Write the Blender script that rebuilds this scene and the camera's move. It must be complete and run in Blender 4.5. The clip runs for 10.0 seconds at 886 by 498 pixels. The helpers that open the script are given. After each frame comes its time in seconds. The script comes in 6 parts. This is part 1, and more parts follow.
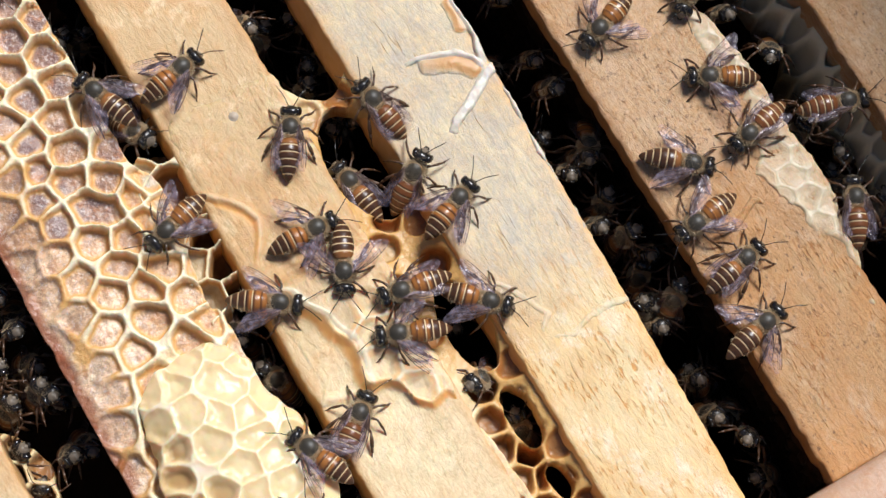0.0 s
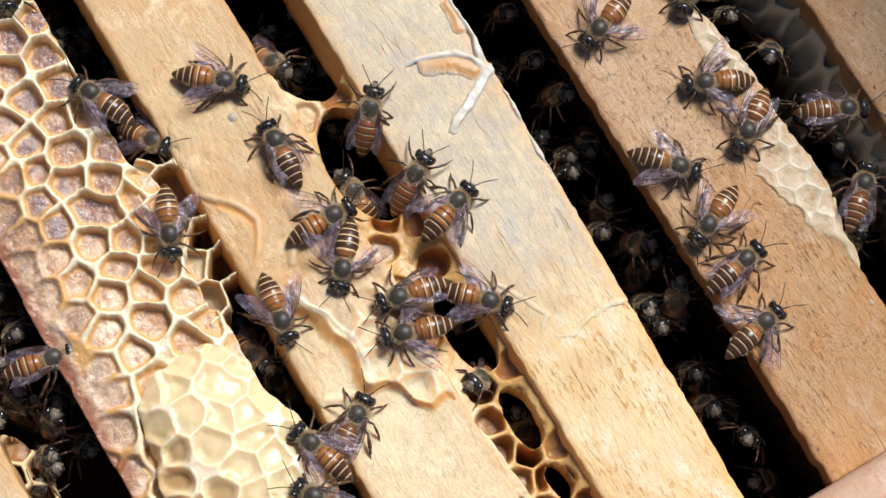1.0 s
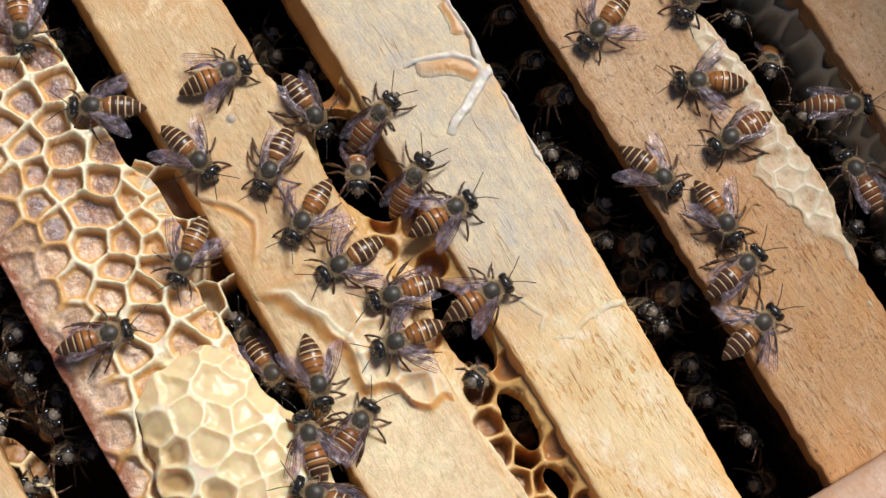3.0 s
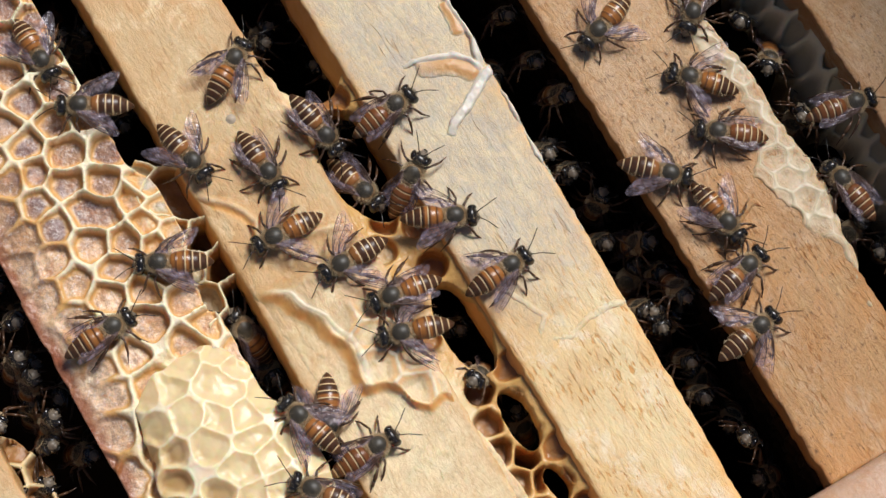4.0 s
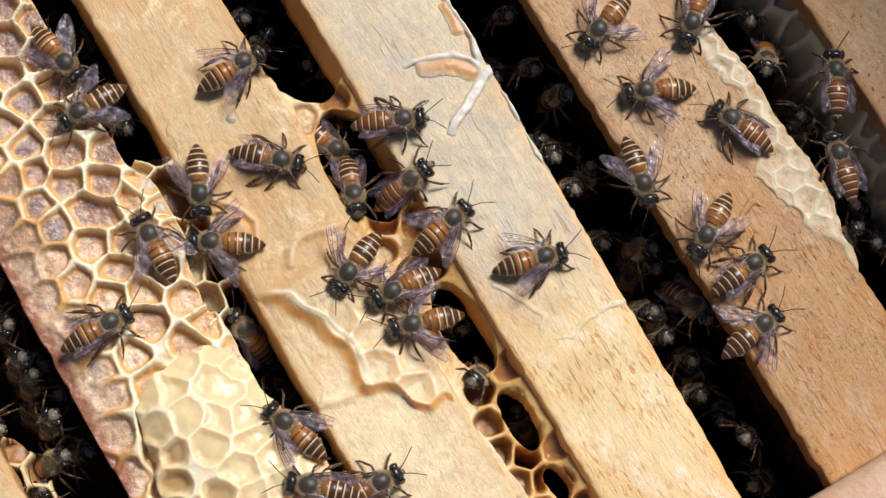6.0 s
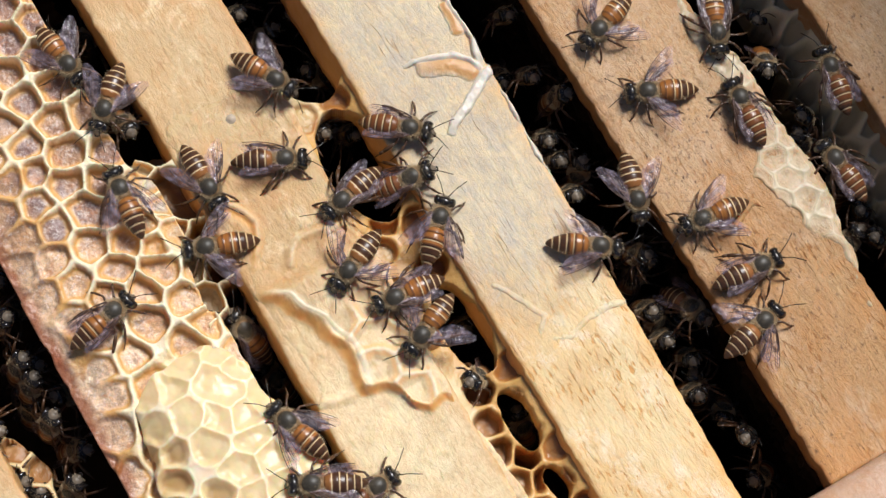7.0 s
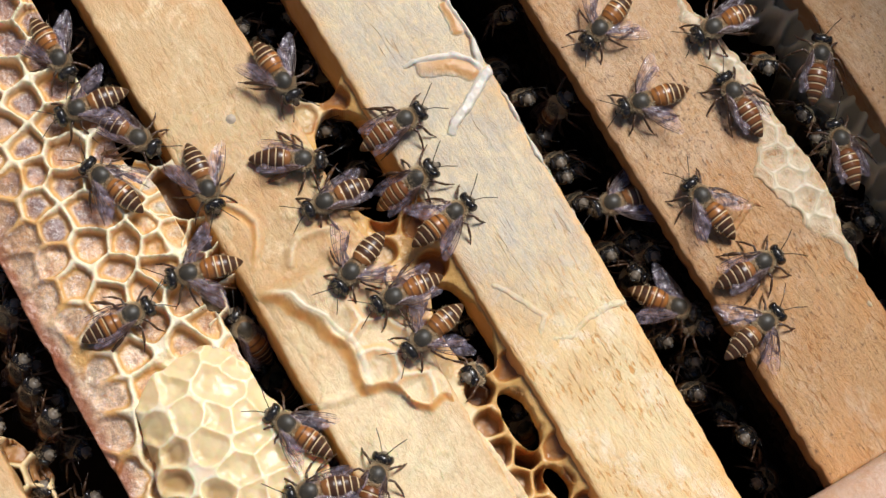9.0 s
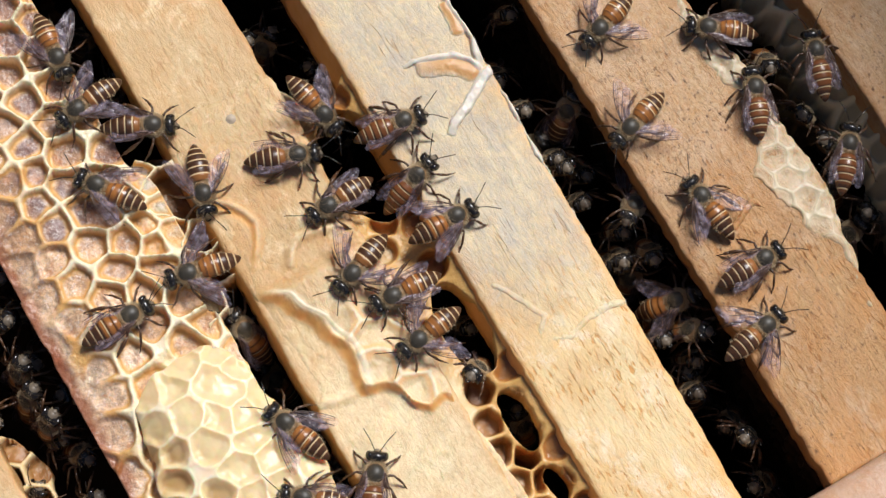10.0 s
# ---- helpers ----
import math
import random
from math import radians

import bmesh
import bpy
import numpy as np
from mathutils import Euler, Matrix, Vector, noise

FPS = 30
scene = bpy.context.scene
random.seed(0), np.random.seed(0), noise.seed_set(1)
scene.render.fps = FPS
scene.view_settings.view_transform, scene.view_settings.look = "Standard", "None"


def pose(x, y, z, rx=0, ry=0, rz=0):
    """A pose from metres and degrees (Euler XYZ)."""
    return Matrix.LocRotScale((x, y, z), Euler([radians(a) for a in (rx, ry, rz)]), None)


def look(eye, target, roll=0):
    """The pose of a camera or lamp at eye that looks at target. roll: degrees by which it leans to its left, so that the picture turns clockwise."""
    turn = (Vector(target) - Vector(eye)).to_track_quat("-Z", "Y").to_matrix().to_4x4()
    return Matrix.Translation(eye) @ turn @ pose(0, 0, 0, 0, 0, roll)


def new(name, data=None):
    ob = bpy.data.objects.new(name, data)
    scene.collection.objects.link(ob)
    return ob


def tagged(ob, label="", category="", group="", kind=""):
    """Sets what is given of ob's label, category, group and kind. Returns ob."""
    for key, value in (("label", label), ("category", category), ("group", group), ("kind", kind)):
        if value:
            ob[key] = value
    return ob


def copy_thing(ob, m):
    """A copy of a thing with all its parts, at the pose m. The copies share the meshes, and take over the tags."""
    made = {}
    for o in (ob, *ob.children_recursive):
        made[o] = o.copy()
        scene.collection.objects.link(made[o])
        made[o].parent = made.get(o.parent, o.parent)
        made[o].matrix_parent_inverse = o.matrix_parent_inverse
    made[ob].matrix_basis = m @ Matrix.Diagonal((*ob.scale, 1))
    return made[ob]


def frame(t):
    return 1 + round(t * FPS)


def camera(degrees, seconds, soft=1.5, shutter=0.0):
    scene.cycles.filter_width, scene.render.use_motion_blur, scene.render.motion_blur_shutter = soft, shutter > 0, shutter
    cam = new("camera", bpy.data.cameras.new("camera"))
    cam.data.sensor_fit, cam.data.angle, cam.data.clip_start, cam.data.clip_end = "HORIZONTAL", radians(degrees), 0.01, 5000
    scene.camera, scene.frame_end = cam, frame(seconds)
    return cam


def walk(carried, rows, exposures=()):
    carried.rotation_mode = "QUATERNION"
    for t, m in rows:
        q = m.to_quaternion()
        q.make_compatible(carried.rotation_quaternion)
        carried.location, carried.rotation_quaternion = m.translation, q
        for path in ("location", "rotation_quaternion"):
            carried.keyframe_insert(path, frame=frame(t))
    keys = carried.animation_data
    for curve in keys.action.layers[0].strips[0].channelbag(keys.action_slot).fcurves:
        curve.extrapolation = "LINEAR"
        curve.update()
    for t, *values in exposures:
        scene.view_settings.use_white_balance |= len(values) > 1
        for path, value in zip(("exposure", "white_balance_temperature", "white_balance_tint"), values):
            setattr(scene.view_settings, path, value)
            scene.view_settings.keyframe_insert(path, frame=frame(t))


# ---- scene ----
MM = 0.001

# camera: a long lens above the open hive, looking down and slightly along the bars
EYE = Vector((-60.01, -63.07, 340.32))
TILT = (13.9699, -3.31154, -30.5)
cam = camera(24.0, 10.0, 1.45, 0.5)


def eye_pose(dx, dy):
    """The camera slid by dx to its right and dy up, in millimetres."""
    turn = Euler([radians(a) for a in TILT]).to_matrix()
    p = (EYE + turn @ Vector((dx, dy, 0))) * MM
    return pose(p.x, p.y, p.z, *TILT)


walk(cam, [(0.0, eye_pose(-0.43, -0.43)), (0.5, eye_pose(-0.35, -0.33)), (1.0, eye_pose(-0.28, -0.28)),
           (1.5, eye_pose(-0.17, -0.19)), (2.0, eye_pose(-0.13, -0.15)), (2.5, eye_pose(-0.04, -0.11)),
           (4.0, eye_pose(0, 0)), (7.0, eye_pose(0, 0)), (10.0, eye_pose(0, 0))],
     [(0.0, -0.03, 5620, 10), (1.0, -0.01, 5620, 10), (2.0, -0.11, 5800, 10), (4.0, -0.27, 5800, 10), (5.5, -0.13, 5800, 10), (7.0, -0.12, 5800, 10), (8.0, -0.09, 5800, 10), (9.5, -0.17, 5800, 10), (10.0, -0.11, 5800, 10)])

# ---- light ----
SUN_DIR = Vector((0.68, 0.36, 1.12)).normalized()
world = bpy.data.worlds.new("sky")
scene.world = world
world.use_nodes = True
wn = world.node_tree.nodes
sky = wn.new("ShaderNodeTexSky")
sky.sky_type = "NISHITA"
sky.sun_disc = False
sky.sun_elevation = math.asin(SUN_DIR.z)
sky.sun_rotation = math.atan2(SUN_DIR.x, SUN_DIR.y)
world.node_tree.links.new(sky.outputs[0], wn["Background"].inputs[0])
wn["Background"].inputs[1].default_value = 0.06
sun = new("sun", bpy.data.lights.new("sun", "SUN"))
sun.data.energy = 5.0
sun.data.angle = radians(20)
sun.data.color = (1.0, 0.92, 0.80)
sun.matrix_world = look(SUN_DIR * 2, (0, 0, 0))


# ---- materials ----
class Mat:
    """A node material with a few short makers."""

    def __init__(self, name):
        self.m = bpy.data.materials.new(name)
        self.m.use_nodes = True
        self.t = self.m.node_tree
        self.b = self.t.nodes["Principled BSDF"]
        self.co = self.t.nodes.new("ShaderNodeTexCoord").outputs["Object"]

    def put(self, sock, v):
        if isinstance(v, bpy.types.NodeSocket):
            self.t.links.new(v, sock)
        elif isinstance(v, (tuple, list)):
            sock.default_value = (*v, 1.0) if len(v) == 3 and len(sock.default_value) == 4 else v
        else:
            sock.default_value = v

    def set(self, **kw):
        for k, v in kw.items():
            self.put(self.b.inputs[k.replace("_", " ")], v)
        return self

    def noise(self, size, stretch=(1, 1, 1), detail=4, rough=0.55, warp=0.0):
        """Noise with features of that many millimetres."""
        mp = self.t.nodes.new("ShaderNodeMapping")
        k = 1000.0 / size
        mp.inputs["Scale"].default_value = (k / stretch[0], k / stretch[1], k / stretch[2])
        self.t.links.new(self.co, mp.inputs["Vector"])
        n = self.t.nodes.new("ShaderNodeTexNoise")
        n.inputs["Scale"].default_value = 1.0
        n.inputs["Detail"].default_value = detail
        n.inputs["Roughness"].default_value = rough
        n.inputs["Distortion"].default_value = warp
        self.t.links.new(mp.outputs[0], n.inputs["Vector"])
        return n.outputs["Fac"]

    def ramp(self, fac, *stops):
        r = self.t.nodes.new("ShaderNodeValToRGB")
        e = r.color_ramp.elements
        while len(e) < len(stops):
            e.new(0.5)
        for el, (p, c) in zip(e, stops):
            el.position = p
            el.color = (*c, 1.0) if isinstance(c, (tuple, list)) else (c, c, c, 1.0)
        self.put(r.inputs[0], fac)
        return r.outputs[0]

    def mix(self, fac, a, b, how="MIX"):
        n = self.t.nodes.new("ShaderNodeMix")
        n.data_type, n.blend_type = "RGBA", how
        self.put(n.inputs[0], fac)
        self.put(n.inputs[6], a)
        self.put(n.inputs[7], b)
        return n.outputs[2]

    def math(self, how, a, b=0.0):
        n = self.t.nodes.new("ShaderNodeMath")
        n.operation = how
        self.put(n.inputs[0], a)
        self.put(n.inputs[1], b)
        return n.outputs[0]

    def attr(self, name):
        n = self.t.nodes.new("ShaderNodeAttribute")
        n.attribute_name = name
        return n.outputs["Fac"]

    def chance(self):
        return self.t.nodes.new("ShaderNodeObjectInfo").outputs["Random"]

    def bump(self, h, depth, strength=1.0):
        n = self.t.nodes.new("ShaderNodeBump")
        n.inputs["Distance"].default_value = depth * MM
        n.inputs["Strength"].default_value = strength
        self.put(n.inputs["Height"], h)
        self.put(self.b.inputs["Normal"], n.outputs[0])
        return self


def wood(name, light, dark, film, film_amount, speck, zone=(-400, -300), dash=0.4, hairy=0.2, smear=None, wax_tones=None):
    """Rough bar wood with fibres along y, a patchy wax film (thicker beyond the zone along y, where it also paints
    light falloff on the bars), stains and dark flecks.
    """
    m = Mat(name)
    sep = m.t.nodes.new("ShaderNodeSeparateXYZ")
    m.t.links.new(m.co, sep.inputs[0])
    along = m.math("MULTIPLY", sep.outputs["Y"], 1000.0)
    ramp_y = m.t.nodes.new("ShaderNodeMapRange")
    ramp_y.interpolation_type = "SMOOTHSTEP"
    m.put(ramp_y.inputs[0], along)
    m.put(ramp_y.inputs[1], float(zone[0]))
    m.put(ramp_y.inputs[2], float(zone[1]))
    reach = ramp_y.outputs[0]
    grain = m.noise(0.42, (1, 9, 2), 4, 0.6)
    fibre = m.noise(1.1, (1, 6, 1), 5, 0.68, 0.2)
    streak = m.noise(5.0, (1, 6, 3), 4)
    patch = m.noise(13, (1, 1.5, 1), 6, 0.65)
    fleck = m.noise(0.62, (1, 4.0, 1), 4, 0.62)
    check = m.noise(2.2, (1, 9, 1), 2, 0.5)
    area = m.noise(11, (1, 1.2, 1), 4, 0.65)
    c = m.mix(m.ramp(grain, (0.30, 0.50 - hairy * 0.5), (0.75, 0.90)), dark, light)
    c = m.mix(m.ramp(fibre, (0.48, 0.0), (0.72, hairy)), c, tuple(v * k for v, k in zip(dark, (0.80, 0.70, 0.60))))
    c = m.mix(m.ramp(streak, (0.42, 0.0), (0.72, 0.55)), c, tuple(v * k for v, k in zip(dark, (1.0, 0.86, 0.74))))
    c = m.mix(m.ramp(m.noise(6, (1, 1.6, 1), 6, 0.75, 0.6), (0.50, 0.0), (0.62, 0.8)), c, tuple(v * k for v, k in zip(light, (0.98, 0.80, 0.60))))
    c = m.mix(m.ramp(m.noise(17, (1, 1.5, 1), 5, 0.6, 0.3), (0.48, 0.0), (0.62, 0.75)), c, tuple(v * k for v, k in zip(light, (0.92, 0.72, 0.50))))
    film_mask = m.ramp(patch, (0.5 - film_amount * 0.3, 0.0), (0.70 - film_amount * 0.3, 0.85))
    film_mask = m.math("MULTIPLY", film_mask, m.ramp(m.noise(0.7, (1, 1.3, 1), 5, 0.75), (0.34, 0.25 + 0.5 * max(0.0, film_amount - 0.75) * 4), (0.56, 1.0)))
    # for bars with a zone this also paints their light gradient along y
    film_mask = m.math("MULTIPLY", film_mask, m.math("ADD", m.math("MULTIPLY", reach, 0.72), 0.28))
    cream = tuple(0.55 * a + 0.45 * b for a, b in zip(light, film))
    coat = m.mix(m.ramp(m.noise(3.2, (1, 1.2, 1), 6, 0.72, 0.4), (0.40, 0.0), (0.66, 1.0)), film, cream)
    coat = m.mix(m.ramp(m.noise(0.55, (1, 1, 1), 4, 0.7), (0.45, 0.0), (0.70, 0.5)), coat, tuple(v * min(1.3, 0.93 / max(film)) for v in film))
    c = m.mix(film_mask, c, coat)
    c = m.mix(m.ramp(m.noise(19, (1, 1.4, 1), 5, 0.7, 0.5), (0.42, 0.0), (0.64, 0.5)), c, (0.84, 0.74, 0.62), "MULTIPLY")
    c = m.mix(m.ramp(m.noise(7.5, (1, 1.3, 1), 6, 0.75, 0.4), (0.52, 0.0), (0.66, 0.65)), c, m.mix(reach, smear or film, tuple(v * min(1.12, 0.93 / max(film)) for v in film)))
    marks = m.math("MULTIPLY", m.ramp(fleck, (0.54, 0.0), (0.64, dash)), m.ramp(area, (0.42, 0.08), (0.58, 1.0)))
    marks = m.math("MULTIPLY", marks, m.math("SUBTRACT", 1.0, m.math("MULTIPLY", reach if smear else film_mask, 0.9)))
    c = m.mix(marks, c, tuple(v * k for v, k in zip(dark, (0.82, 0.56, 0.34))))
    slit = m.math("SUBTRACT", 1.0, m.math("MINIMUM", m.math("MULTIPLY", m.math("ABSOLUTE", m.math("SUBTRACT", check, 0.5)), 45.0), 1.0))
    slit = m.math("MULTIPLY", slit, m.ramp(m.noise(7, (1, 1.6, 1), 4, 0.6), (0.56, 0.0), (0.66, max(0.0, dash - 0.45))))
    c = m.mix(slit, c, tuple(v * k for v, k in zip(dark, (0.50, 0.36, 0.22))))
    dirt = m.math("MULTIPLY", m.ramp(m.noise(0.34, (1, 1.3, 1), 3, 0.7), (0.53, 0.0), (0.66, 0.6)), m.ramp(m.noise(14, (1, 1, 1), 4, 0.6), (0.42, 0.1), (0.62, 1.0)))
    c = m.mix(m.math("MULTIPLY", dirt, min(1.0, speck * 1.1)), c, tuple(v * k for v, k in zip(dark, (0.52, 0.42, 0.34))))
    sp = m.noise(0.8, (1, 1.6, 1), 3, 0.6)
    spread = m.noise(30, (1, 1, 1), 3)
    lim = m.math("MULTIPLY", m.ramp(sp, (0.58, 0.0), (0.70, 1.0)), m.ramp(spread, (0.42, 0.0), (0.60, speck)))
    c = m.mix(lim, c, (0.13, 0.065, 0.035))
    if not wax_tones:
        stain = m.math("MULTIPLY", m.attr("fill"), m.ramp(m.noise(2.2, (1, 2.5, 1), 5, 0.7), (0.35, 0.15), (0.62, 0.9)))
        c = m.mix(stain, c, tuple(v * k for v, k in zip(dark, (1.0, 0.74, 0.45))))
    gloss = m.ramp(patch, (0.3, 0.62), (0.7, 0.36))
    if wax_tones:
        wall, bottom, crest = wax_tones
        fill, top = m.attr("fill"), m.attr("crest")
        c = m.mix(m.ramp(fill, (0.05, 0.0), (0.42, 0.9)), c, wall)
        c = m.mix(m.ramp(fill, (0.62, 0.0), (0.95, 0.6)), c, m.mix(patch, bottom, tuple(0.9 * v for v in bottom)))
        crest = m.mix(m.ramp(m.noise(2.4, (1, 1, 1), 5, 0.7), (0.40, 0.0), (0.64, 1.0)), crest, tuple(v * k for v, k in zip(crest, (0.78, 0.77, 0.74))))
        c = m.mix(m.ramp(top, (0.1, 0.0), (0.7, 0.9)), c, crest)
        gloss = m.mix(m.math("MAXIMUM", fill, top), gloss, (0.34, 0.34, 0.34))
    m.set(Base_Color=c, Roughness=gloss)
    m.b.inputs["Specular IOR Level"].default_value = 0.4
    m.b.inputs["Subsurface Weight"].default_value = 0.35 if wax_tones else 0.15
    m.b.inputs["Subsurface Radius"].default_value = (1.0, 0.45, 0.2)
    m.b.inputs["Subsurface Scale"].default_value = 2.0 * MM
    torn = m.noise(1.3, (1, 2.2, 1), 6, 0.74, 0.4)
    fine = m.math("ADD", m.math("MULTIPLY", grain, 0.35), m.math("MULTIPLY", torn, 1.5))
    fine = m.math("SUBTRACT", fine, m.math("ADD", m.math("MULTIPLY", marks, 0.5), m.math("MULTIPLY", slit, 1.2)))
    if wax_tones:
        fine = m.math("MULTIPLY", fine, m.math("SUBTRACT", 1.0, m.math("MINIMUM", m.math("MULTIPLY", m.math("ADD", fill, top), 1.6), 0.92)))
    return m.bump(fine, 0.16 + 0.4 * hairy).m


def wax(name, rim, wall, floors, translucent=0.25, rough=0.4, relief=0.16, mottle=0.15, tint=None, crack=0.0, deep=1.5):
    """Beeswax: pale at the cell rims; where the attribute fill is high the cell floors' colours, picked by the
    attribute tone.
    """
    m = Mat(name)
    n1, n2 = m.noise(2.2, (1, 1, 1), 4), m.noise(5, (1, 1, 1), 4)
    pick = m.math("ADD", m.attr("tone"), m.math("MULTIPLY", m.math("SUBTRACT", n2, 0.5), 0.7))
    bottom = m.ramp(pick, *[(k / max(1, len(floors) - 1), c) for k, c in enumerate(floors)])
    bottom = m.mix(m.ramp(m.noise(1.6, (1, 1, 1), 6, 0.75), (0.46, 0.0), (0.60, mottle)), bottom, tuple(v * 0.62 for v in floors[0]))
    top = m.mix(m.ramp(n1, (0.35, 0.0), (0.7, 0.4)), rim, tuple(0.6 * a + 0.4 * b for a, b in zip(rim, wall)))
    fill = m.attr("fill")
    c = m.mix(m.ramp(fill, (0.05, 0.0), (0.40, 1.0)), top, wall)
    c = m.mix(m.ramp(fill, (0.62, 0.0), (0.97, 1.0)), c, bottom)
    if crack:
        inside = m.ramp(fill, (0.5, 0.0), (0.9, 1.0))
        c = m.mix(m.math("MULTIPLY", m.ramp(m.noise(0.9, (1, 1, 1), 5, 0.75, 0.5), (0.52, 0.0), (0.66, crack)), inside), c, (0.74, 0.64, 0.58))
        c = m.mix(m.math("MULTIPLY", m.ramp(m.noise(3.0, (1, 1, 1), 5, 0.75, 0.5), (0.54, 0.0), (0.66, crack)), inside), c, (0.46, 0.19, 0.07))
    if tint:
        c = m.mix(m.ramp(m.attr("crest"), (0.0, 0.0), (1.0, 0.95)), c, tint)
    m.set(Base_Color=c, Roughness=rough)
    m.b.inputs["Subsurface Weight"].default_value = translucent
    m.b.inputs["Subsurface Radius"].default_value = (1.0, 0.6, 0.3)
    m.b.inputs["Subsurface Scale"].default_value = deep * MM
    m.b.inputs["Specular IOR Level"].default_value = 0.4
    return m.bump(m.math("ADD", m.noise(0.7, (1, 1, 1), 3), m.math("MULTIPLY", n1, 1.5)), relief).m


def plain(name, a, b, size, rough, depth=0.05, spec=0.5):
    m = Mat(name)
    n = m.noise(size, (1, 1, 1), 4)
    m.set(Base_Color=m.mix(n, a, b), Roughness=rough)
    m.b.inputs["Specular IOR Level"].default_value = spec
    return m.bump(n, depth).m


# tan: pale film at low y stands in for the stronger light there
TAN = ((0.66, 0.455, 0.23), (0.53, 0.345, 0.155), (0.93, 0.755, 0.47), 0.95, 0.2, (14, -24), 0.45, 0.2)
# pale: grey upper film is partly real, bright lower wood and smear paint warm light
PALE = ((0.93, 0.745, 0.40), (0.84, 0.59, 0.26), (0.475, 0.425, 0.36), 1.0, 0.2, (-26, -4), 0.95, 0.2, (0.92, 0.80, 0.62))
BROWN = ((0.60, 0.375, 0.17), (0.44, 0.245, 0.095), (0.60, 0.42, 0.265), 0.75, 1.0, (-35, 0), 0.8, 0.5)
WOOD_TAN = wood("bar_wood_tan", *TAN)
WOOD_PALE = wood("bar_wood_pale", *PALE)
WOOD_BROWN = wood("bar_wood_brown", *BROWN)
# the orange wall tone paints shade on the tan crust's slopes
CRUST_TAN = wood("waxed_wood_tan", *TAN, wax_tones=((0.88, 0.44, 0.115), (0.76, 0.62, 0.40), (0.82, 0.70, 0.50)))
CRUST_PALE = wood("waxed_wood_pale", *PALE, wax_tones=((0.56, 0.29, 0.095), (0.60, 0.40, 0.20), (0.72, 0.66, 0.57)))
CRUST_BROWN = wood("waxed_wood_brown", *BROWN, wax_tones=((0.46, 0.21, 0.07), (0.58, 0.51, 0.36), (0.60, 0.50, 0.33)))
WOOD_RED = wood("bar_wood_red", (0.36, 0.13, 0.06), (0.24, 0.07, 0.03), (0.44, 0.20, 0.12), 0.3, 0.5)
WOOD_BOX = wood("box_wood", (0.60, 0.40, 0.28), (0.54, 0.35, 0.23), (0.64, 0.46, 0.35), 0.4, 0.05, dash=0.1, hairy=0.1)
WAX_OLD = wax("wax_old_comb", (0.92, 0.79, 0.54), (0.66, 0.38, 0.135), ((0.22, 0.13, 0.11), (0.62, 0.38, 0.20), (0.82, 0.58, 0.38), (0.52, 0.47, 0.32)), 0.3, 0.26, 0.22, 0.5, (0.26, 0.07, 0.025), 0.6)
WAX_NEW = wax("wax_new_comb", (0.88, 0.76, 0.53), (0.79, 0.62, 0.35), ((0.66, 0.46, 0.20), (0.79, 0.63, 0.36)), 0.8, 0.34, 0.03, 0.0, (0.42, 0.22, 0.07), deep=2.5)
# first floor colour of both burr waxes paints the shade deep in cells
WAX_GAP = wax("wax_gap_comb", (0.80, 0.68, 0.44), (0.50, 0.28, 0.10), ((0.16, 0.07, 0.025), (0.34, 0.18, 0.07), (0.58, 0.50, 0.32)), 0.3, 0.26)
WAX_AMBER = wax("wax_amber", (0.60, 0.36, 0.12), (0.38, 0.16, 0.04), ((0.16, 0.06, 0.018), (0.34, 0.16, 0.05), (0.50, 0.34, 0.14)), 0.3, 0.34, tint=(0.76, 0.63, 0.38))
# wax darkened to paint the far gap's shade; tint is the pale fringe
WAX_SHADED = wax("wax_shaded_comb", (0.24, 0.185, 0.095), (0.12, 0.08, 0.035), ((0.06, 0.036, 0.016), (0.12, 0.085, 0.045)), 0.25, 0.4, tint=(0.76, 0.66, 0.45))
# browner-black than real brood comb: the shade of the gaps is in the colour
BROOD_SHADED = wax("brood_comb_shaded", (0.036, 0.020, 0.011), (0.024, 0.013, 0.007), ((0.018, 0.010, 0.006), (0.022, 0.012, 0.007)), 0.0, 0.6)
BROOD_SHADED.node_tree.nodes["Principled BSDF"].inputs["Specular IOR Level"].default_value = 0.05
# resin orange of the left bar sides, lightened to paint in bounce light
PROPOLIS_LIT = plain("propolis_stain_lit", (0.80, 0.46, 0.17), (0.64, 0.31, 0.09), 2.5, 0.38, 0.2)
# darker copy, painting the shadow on the brown bar's left side
PROPOLIS_SHADED = plain("propolis_shaded", (0.36, 0.18, 0.06), (0.22, 0.10, 0.03), 2.5, 0.45, 0.2)
SOIL = plain("ground_soil", (0.10, 0.08, 0.05), (0.16, 0.13, 0.07), 60, 0.9, 4)

# bee materials
HAIR = plain("bee_hair", (0.38, 0.27, 0.14), (0.60, 0.47, 0.29), 1.5, 0.7)
CHITIN = plain("bee_thorax_chitin", (0.026, 0.022, 0.016), (0.050, 0.042, 0.030), 0.9, 0.44, 0.02, 0.4)
GOLD = plain("bee_thorax_side", (0.20, 0.11, 0.04), (0.34, 0.20, 0.085), 0.8, 0.5, 0.05)
BLACK = plain("bee_black_gloss", (0.008, 0.007, 0.007), (0.02, 0.016, 0.013), 0.5, 0.24, 0.015)
FACE = plain("bee_face", (0.07, 0.056, 0.042), (0.26, 0.205, 0.145), 0.6, 0.40, 0.08, 0.4)
EYE_BLACK = plain("bee_eye", (0.006, 0.005, 0.005), (0.012, 0.009, 0.008), 0.4, 0.14, 0.005, 0.7)
